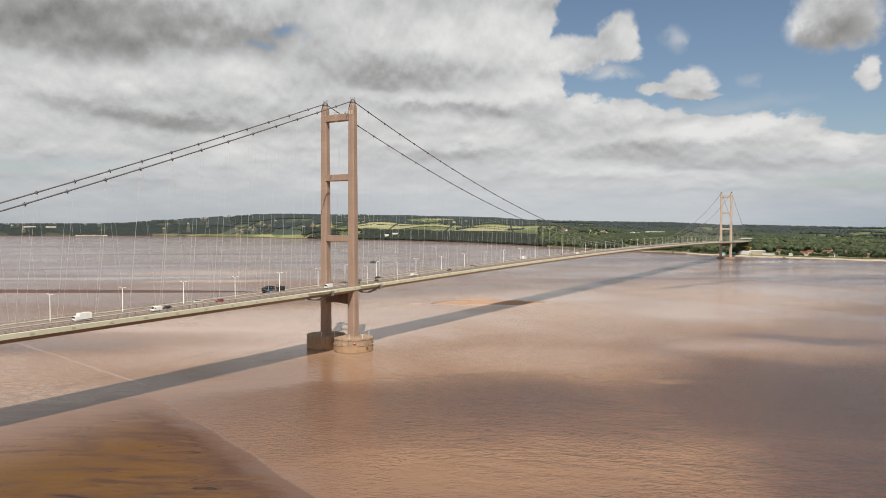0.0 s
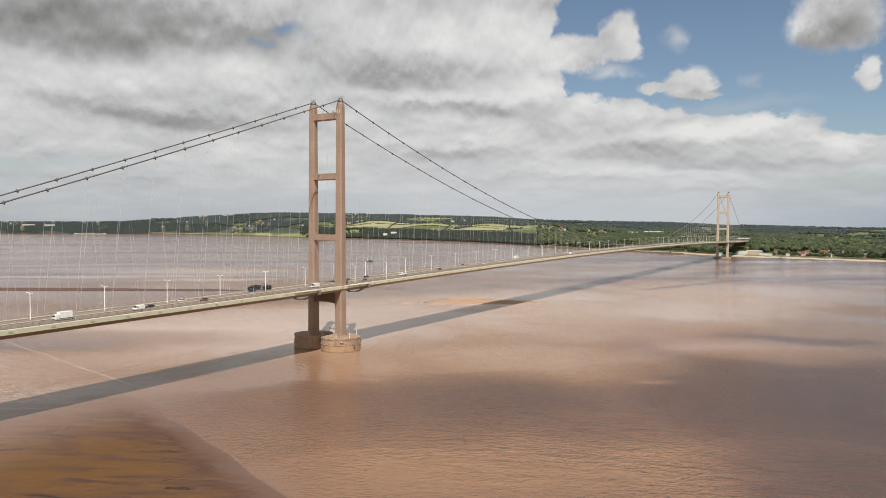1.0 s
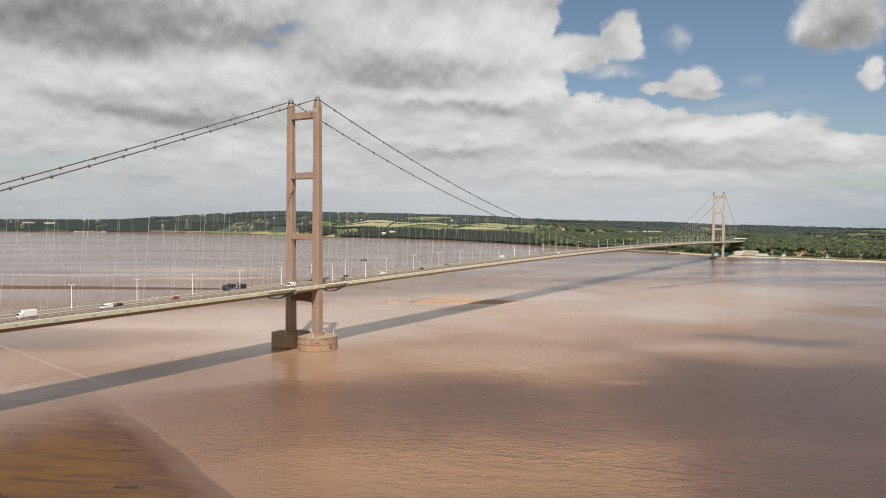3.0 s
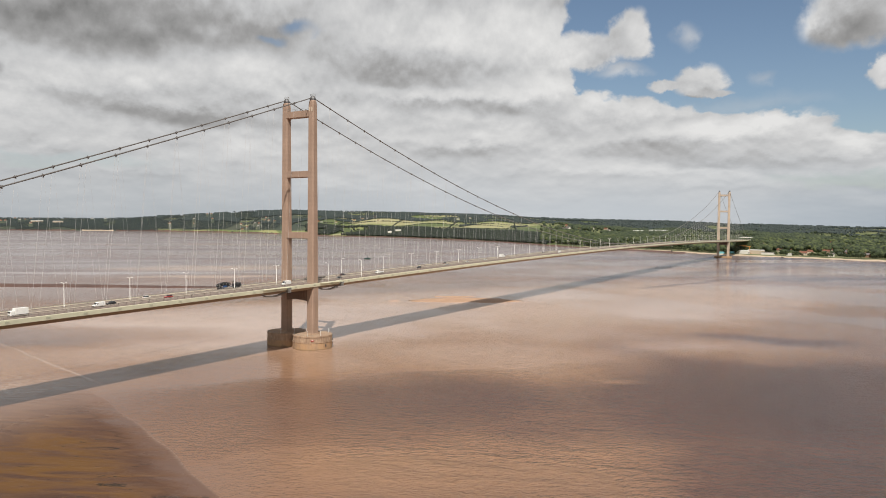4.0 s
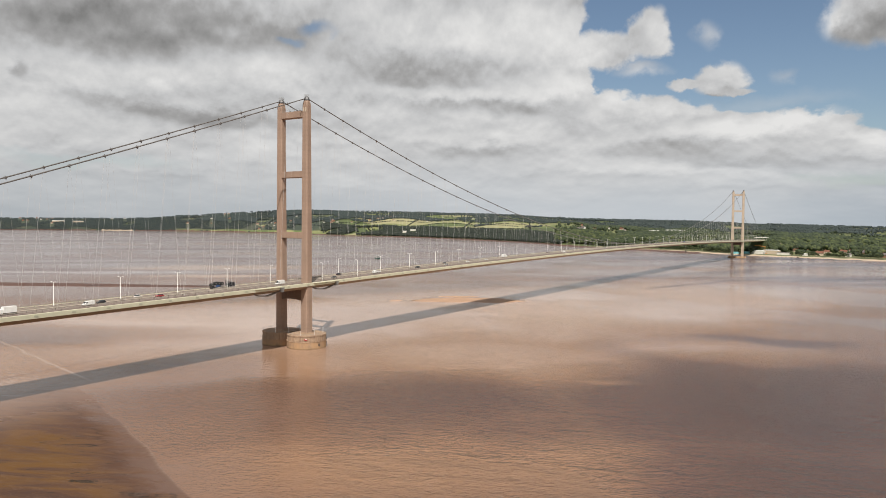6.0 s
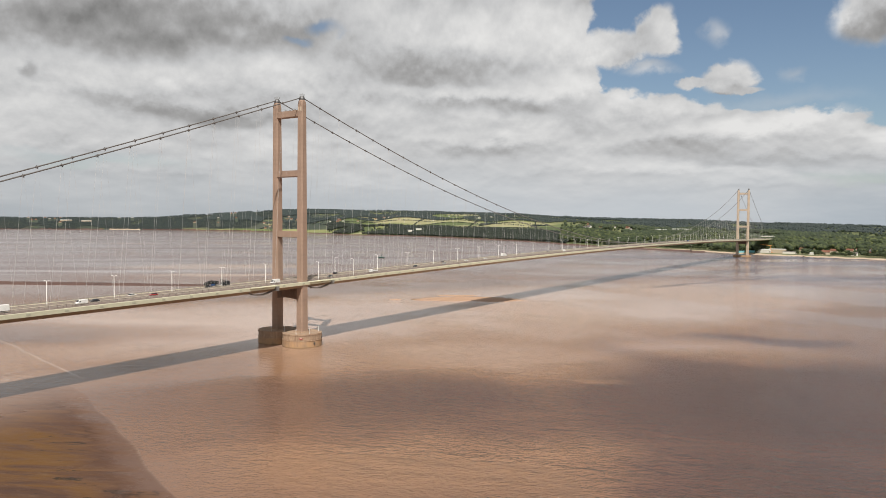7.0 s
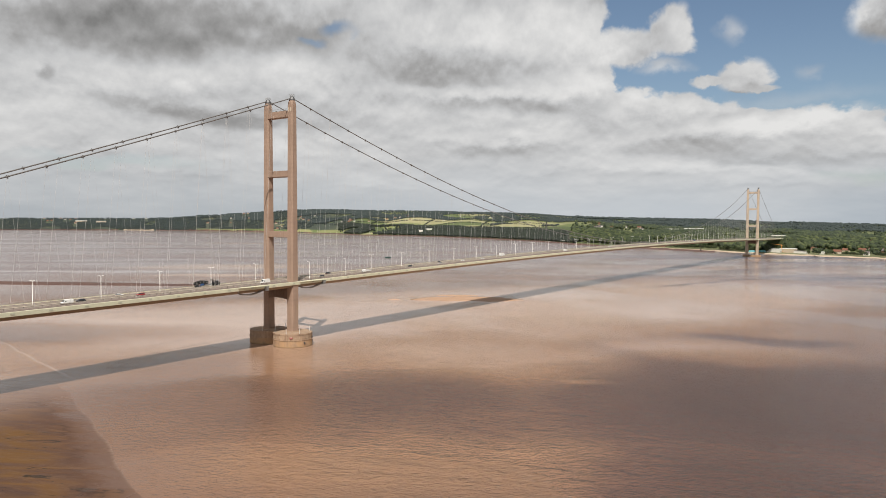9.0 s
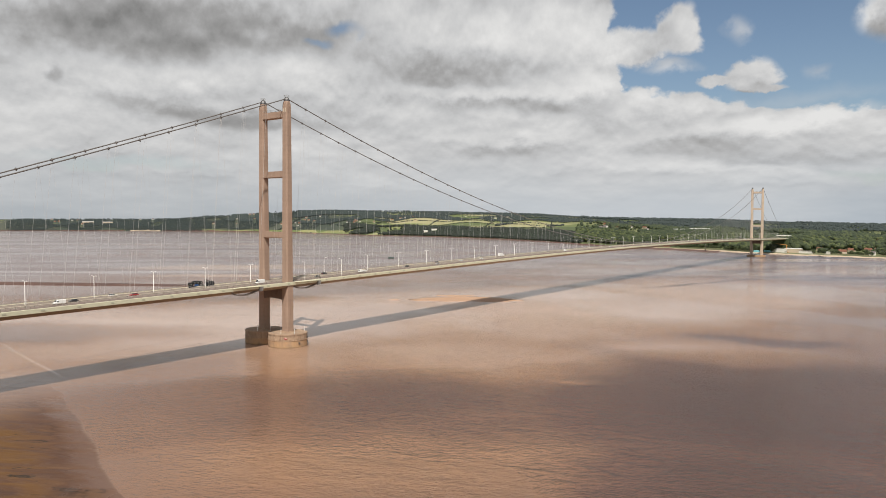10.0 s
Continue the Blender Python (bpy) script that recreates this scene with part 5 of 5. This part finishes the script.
def shed(a, r_, L, W, H, turn, wall_m, roof_m, label, name="warehouse"):
    x, y, z = on_land(a, r_)
    t = thing(name, label, "building", at=pose(x, y, z, 0, 0, turn))
    part("wall", Shape().box((0, 0, H / 2 - 1), (L, W, H + 2)), wall_m, t)
    part("roof", Shape().rings([[(x_, -W / 2 - 0.4, H - 0.1), (x_, 0, H + W * 0.08), (x_, W / 2 + 0.4, H - 0.1), (x_, W / 2 + 0.4, H - 0.4), (x_, -W / 2 - 0.4, H - 0.4)] for x_ in (-L / 2 - 0.4, L / 2 + 0.4)]), roof_m, t)
    n_ = max(2, int(L / 9))
    for i in range(n_):
        part("shutter_door" if i % 2 else "window", Shape().box((-L / 2 + (i + 0.5) * L / n_, -W / 2, H * 0.35), (L / n_ * 0.5, 0.16, H * 0.5)), M_GREY if i % 2 else M_GLASS, t)
        part("shutter_door" if i % 2 else "window", Shape().box((-L / 2, -W / 2 + (i + 0.5) * W / n_, H * 0.35), (0.16, W / n_ * 0.5, H * 0.5)), M_GREY if i % 2 else M_GLASS, t)
    CLEAR.append((a, r_, L * 0.55, 90 if a < 40 else 12))
    return t


shed(16.8, 3700, 100, 30, 13, 110, M_WALL_W, M_ROOF_L, "long pale warehouse with a white roof beyond trees")
shed(14.9, 3650, 90, 34, 14, 105, M_WALL_W, M_ROOF_L, "large white warehouse beyond trees")
shed(60.6, 5350, 60, 24, 9, 150, M_WALL_C, M_ROOF_L, "pale works building on the far river bank")
shed(61.9, 5380, 70, 24, 9, 155, M_WALL_C, M_ROOF_L, "pale works building on the far river bank")
shed(36.3, 3590, 26, 12, 8, 120, M_WALL_W, M_ROOF_L, "white riverside building among dark woods", "riverside_house")
shed(35.6, 3600, 30, 12, 7, 130, M_WALL_W, M_ROOF_G, "white riverside building among dark woods", "riverside_house")
shed(8.9, 1985, 30, 16, 8, 80, M_WALL_W, M_ROOF_L, "white works building at the foot of the bridge", "works_building")
shed(8.0, 1995, 38, 16, 10, 85, M_WALL_C, M_ROOF_L, "pale works building at the foot of the bridge", "works_building")
shed(7.2, 1975, 30, 10, 6, 80, M_WALL_W, M_ROOF_G, "low white works building by the beach", "works_building")
shed(9.7, 1975, 16, 8, 4.5, 85, M_TURQ, M_TURQ, "turquoise sheeted store at the foot of the bridge", "works_store")
shed(10.4, 1970, 14, 8, 4.0, 85, M_TURQ, M_TURQ, "turquoise sheeted store at the foot of the bridge", "works_store")
shed(5.8, 1932, 11, 8, 6, 80, M_WALL_W, M_ROOF_L, "small white boathouse by the beach", "boathouse")
shed(16.9, 2235, 24, 10, 6.5, 60, M_WALL_B, M_ROOF_R, "red brick building by the beach", "brick_works")

x, y, z = on_land(8.45, 1990)
cr = thing("mobile_crane", "orange mobile crane at the works by the bridge", "crane", at=pose(x, y, z, 0, 0, 85))
part("carrier", Shape().box((0, 0, 1.2), (9, 2.8, 1.6), 0, 0.92), M_ORANGE, cr)
part("cab", Shape().box((1.0, 0, 3.0), (3.4, 2.6, 2.2), 0, 0.85), M_ORANGE, cr)
part("mast", Shape().tube([(0, 0, 3.5), (0.5, 0, 19)], [0.7, 0.5], 6), M_ORANGE, cr)
part("jib", Shape().tube([(-3, 0, 18.2), (6, 0, 19.4), (26, 0, 21.5)], [0.6, 0.6, 0.35], 6), M_ORANGE, cr)
wheels(cr, (-3.2, -1.2, 1.5, 3.4), 2.9, 0.7)
x, y = polar(14.0, float(shore_r(14.0)) - 60)
sg = thing("signal_mast", "dark signal mast with a white lamp by the shore", "mast", at=pose(x, y, 0))
part("pole", Shape().tube([(0, 0, -2), (0, 0, 17)], [0.7, 0.45], 8), M_RAIL, sg)
part("platform", Shape().box((0, 0, 12), (3, 3, 0.4)).box((0, 0, 3.5), (4, 4, 5), 0, 0.7), M_RAIL, sg)
part("lamp_box", Shape().box((0, 0, 17.4), (1.2, 1.2, 1.0)), M_WHITE, sg)


# a large gabled house above the riverside woods
hall = copy_thing(KINDS[0], pose(*on_land(21.9, 3500), 0, 0, 60))
hall.scale = (2.4, 2.0, 2.2)
tagged(hall, "large pale gabled hall above the riverside woods")
CLEAR.append((21.9, 3500, 30, 110))

# timber groyne on the beach
gx, gy = polar(6.3, float(shore_r(6.3)) - 14)
gr = thing("groyne", "short dark timber groyne on the beach", "groyne", at=pose(gx, gy, 0, 0, 0, 20))
for i in range(9):
    part("pile", Shape().tube([(-i * 3.0, 0, -2), (-i * 3.0, 0, 2.6 - 0.2 * i)], [0.5, 0.45], 6), M_TRUNK, gr)
part("plank", Shape().box((-12, 0.3, 0.9), (26, 0.25, 1.3)), M_TRUNK, gr)

# overhead sign gantries where the road leaves the bridge
for x in (1700, 1735, 1775):
    z = road_z(x) - 1.2
    sg = thing("sign_gantry", "pale grey overhead sign gantry where the road leaves the bridge", "gantry", "sign gantries", at=pose(x, 0, z))
    for s_ in (-1, 1):
        part("post", Shape().box((0, s_ * 12, 3.6), (0.5, 0.5, 8.4)), M_GREY, sg)
    part("beam", Shape().box((0, 0, 7.6), (0.6, 24.5, 0.8)), M_WHITE, sg)
    for y in (-6, 6):
        part("sign_board", Shape().box((-0.4, y, 7.4), (0.15, 5.0, 2.4)), M_WALL_W, sg)

# ---------------------------------------------------------------- trees
def blocked(a, r_):
    for ca, cr_, w, front in CLEAR:
        if abs(a - ca) * 0.01745 * r_ < w and cr_ - front < r_ < cr_ + w:
            return True
    return False


_bm = bmesh.new()
bmesh.ops.create_icosphere(_bm, subdivisions=1, radius=1.0)
ICO_V = np.array([v.co[:] for v in _bm.verts])
ICO_F = np.array([[v.index for v in f.verts] for f in _bm.faces])
_bm.free()
gen = np.random.default_rng(5)


def clump_mesh(name, centres, radii, mat, squash=0.8, jitter=0.28):
    """Many small ragged clumps of leaves in one mesh."""
    n_, nv, nf = len(centres), len(ICO_V), len(ICO_F)
    k = 1 + gen.uniform(-jitter, jitter, (n_, nv, 1))
    verts = ICO_V[None] * k * radii[:, None, None]
    verts[:, :, 2] *= squash
    verts = (verts + centres[:, None, :]).reshape(-1, 3)
    faces = (ICO_F[None] + (np.arange(n_) * nv)[:, None, None]).reshape(-1)
    me = bpy.data.meshes.new(name)
    me.vertices.add(len(verts))
    me.vertices.foreach_set("co", verts.reshape(-1))
    me.loops.add(len(faces))
    me.loops.foreach_set("vertex_index", faces)
    me.polygons.add(n_ * nf)
    me.polygons.foreach_set("loop_start", np.arange(n_ * nf) * 3)
    me.polygons.foreach_set("loop_total", np.full(n_ * nf, 3))
    me.materials.append(mat)
    me.update(calc_edges=True)
    return me


def wood(name, count, a_range, r_fun, density, size, lumps, mat, label, patience=8):
    """Trees scattered over a stretch of land, too many and too far to tell apart."""
    cs, rs = [], []
    made = tries = 0
    while made < count and tries < count * patience:
        tries += 1
        a = gen.uniform(*a_range)
        lo, hi = r_fun(a)
        hi = max(hi, lo + 60)
        r_ = math.sqrt(gen.uniform(lo * lo, hi * hi))
        if gen.uniform() > density(a, r_) or blocked(a, r_):
            continue
        made += 1
        x, y, z = on_land(a, r_)
        s = gen.uniform(*size)
        for i in range(lumps):
            q = gen.uniform(0, 6.28)
            d = s * (0.0 if i == 0 else gen.uniform(0.35, 0.75))
            cs.append((x + d * math.cos(q), y + d * math.sin(q), z + s * (gen.uniform(0.9, 1.6) if i else 1.25)))
            rs.append(s * (0.85 if i == 0 else gen.uniform(0.4, 0.62)))
    ob = part(name, clump_mesh(name, np.array(cs), np.array(rs), mat, 0.95), None, None, label)
    return tagged(ob, category="trees", kind="stuff")


def patchy(a, r_, f=1.0, cut=0.0):
    x, y = polar(a, r_)
    return 1.0 if noise.noise(Vector((x * 0.004 * f, y * 0.004 * f, 0.3))) > cut else 0.04


def deep(a, r_):
    """0 at the shore, 1 on the skyline."""
    R = float(shore_r(a))
    return (r_ - R) / max(float(ridge_r(a)) - R, 1)


def hill_cover(a, r_):
    d = deep(a, r_)
    if a > 54:
        return patchy(a, r_, 1.4, -0.3)
    if a > 42:
        return 0.02 if 0.02 < d < 0.12 else patchy(a, r_, 1.4, -0.2)
    if 0.16 < d < 0.55:
        return 1.0 if patchy(a, r_, 1.6, 0.42) == 1 else 0.0
    return patchy(a, r_, 1.3, -0.12)


def hedge_cover(a, r_):
    x, y = polar(a, r_)
    return 1.0 if abs((x * 0.9 + y * 0.45) % 230 - 115) < 2.5 or abs((y * 0.9 - x * 0.45) % 330 - 165) < 2.5 else 0.0


wood("hedge", 3600, (26, 50), lambda a: (float(shore_r(a)) + 250, float(shore_r(a)) + 0.6 * (float(ridge_r(a)) - float(shore_r(a)))), hedge_cover, (1.8, 3.4), 1, M_LEAF_DARK, "field hedges on the hillside", 60)
wood("woodland", 4300, (-6, 24), lambda a: (float(shore_r(a)) + 62, 2900), lambda a, r_: 1.0 if patchy(a, r_, 2, -0.18) == 1 else 0.10, (5.0, 10.5), 9, M_LEAF, "dense broadleaf trees between the houses of the far shore")
wood("woodland", 9000, (-6, 24), lambda a: (2900, 3900), lambda a, r_: patchy(a, r_, 1, -0.10), (5.0, 9.5), 3, M_LEAF_MID, "wooded country behind the shore town")
wood("woodland", 9000, (-6, 24), lambda a: (3900, float(ridge_r(a))), lambda a, r_: patchy(a, r_, 0.7, -0.35), (4.0, 8.0), 2, M_LEAF_HAZY, "wooded country reaching to the skyline")
wood("shore_wood", 8000, (23.5, 43), lambda a: (float(shore_r(a)) + 12, float(shore_r(a)) + 300), lambda a, r_: 1.0 if a < 38 else patchy(a, r_, 2, 0.0), (4, 7.5), 2, M_LEAF_DARK, "dark dense wood along the river bank")
wood("hill_wood", 20000, (23, 54), lambda a: (float(shore_r(a)) + 240, float(ridge_r(a))), hill_cover, (2.8, 5.6), 1, M_LEAF_HAZY, "woods and hedges between fields on the hills")
wood("skyline_wood", 12000, (-4, 66), lambda a: (float(ridge_r(a)) - 230, float(ridge_r(a)) + 20), lambda a, r_: patchy(a, r_, 2, -0.4), (2.4, 4.4), 1, M_LEAF_HAZY, "wooded skyline of the low hills")
wood("bank_wood", 15000, (45, 67), lambda a: (float(shore_r(a)) + 4, float(ridge_r(a))), hill_cover, (2.0, 3.8), 1, M_LEAF_HAZY, "trees and hedges along the distant river bank")


def tree(seed, label):
    rd = random.Random(seed)
    t = thing("tree", label, "tree", "trees behind the beach")
    h = 5.5
    q = Shape().tube([(0, 0, -0.8), (0.1, 0, 1.5), (0.2, 0.1, h), (0.1, 0.1, h + 2.5)], [0.42, 0.34, 0.22, 0.08], 7)
    for i in range(6):
        a = i * 1.05 + rd.uniform(-0.3, 0.3)
        z0 = rd.uniform(2.4, 5.0)
        q.tube([(0.1, 0, z0), (1.4 * math.cos(a), 1.4 * math.sin(a), z0 + 1.2), (2.9 * math.cos(a), 2.9 * math.sin(a), z0 + 2.4)], [0.16, 0.1, 0.04], 5)
    part("trunk", q, M_TRUNK, t)
    cs, rs = [], []
    for i in range(70):
        a, e = rd.uniform(0, 6.28), math.asin(rd.uniform(-0.7, 1))
        d = rd.uniform(0.45, 1.0) ** 0.6
        k = 1 + 0.25 * math.sin(a * 2 + seed) + 0.15 * math.sin(a * 5)
        cs.append((4.0 * k * d * math.cos(a) * math.cos(e), 4.0 * k * d * math.sin(a) * math.cos(e), 6.2 + 4.2 * d * math.sin(e)))
        rs.append(rd.uniform(0.6, 1.25))
    part("crown", clump_mesh("crown", np.array(cs), np.array(rs), M_LEAF, 0.85, 0.4), None, t, "uneven leafy green crown")
    return t


models = [tree(s, "broadleaf tree with an uneven green crown behind the beach") for s in (1, 2, 3, 4)]
rnd = random.Random(23)
k = 0
for a in np.arange(-3.0, 20.5, 0.17):
    r_ = float(shore_r(a)) + rnd.uniform(42, 74)
    if blocked(a, r_) or rnd.random() < 0.12:
        continue
    m_ = pose(*on_land(a, r_), 0, 0, rnd.uniform(0, 360))
    s = rnd.uniform(0.75, 1.25)
    if k < 4:
        ob = models[k]
        ob.matrix_basis = m_
    else:
        ob = copy_thing(models[k % 4], m_)
    ob.scale = (s, s, s * rnd.uniform(0.85, 1.1))
    k += 1

# scrub on the approach embankment
cs, rs = [], []
for i in range(700):
    x, v_ = gen.uniform(1698, 1890), gen.uniform(0, 1)
    side = gen.choice((-1, 1))
    y = side * (15 + 18 * v_)
    cs.append((x, y, (road_z(x) - 1.2) * (1 - v_) + 2 * v_ + 1.2))
    rs.append(gen.uniform(2.0, 4.2))
tagged(part("embankment_scrub", clump_mesh("embankment_scrub", np.array(cs), np.array(rs), M_LEAF, 0.9, 0.35), None, None, "dense green scrub on the approach embankment"), category="bushes", kind="stuff")
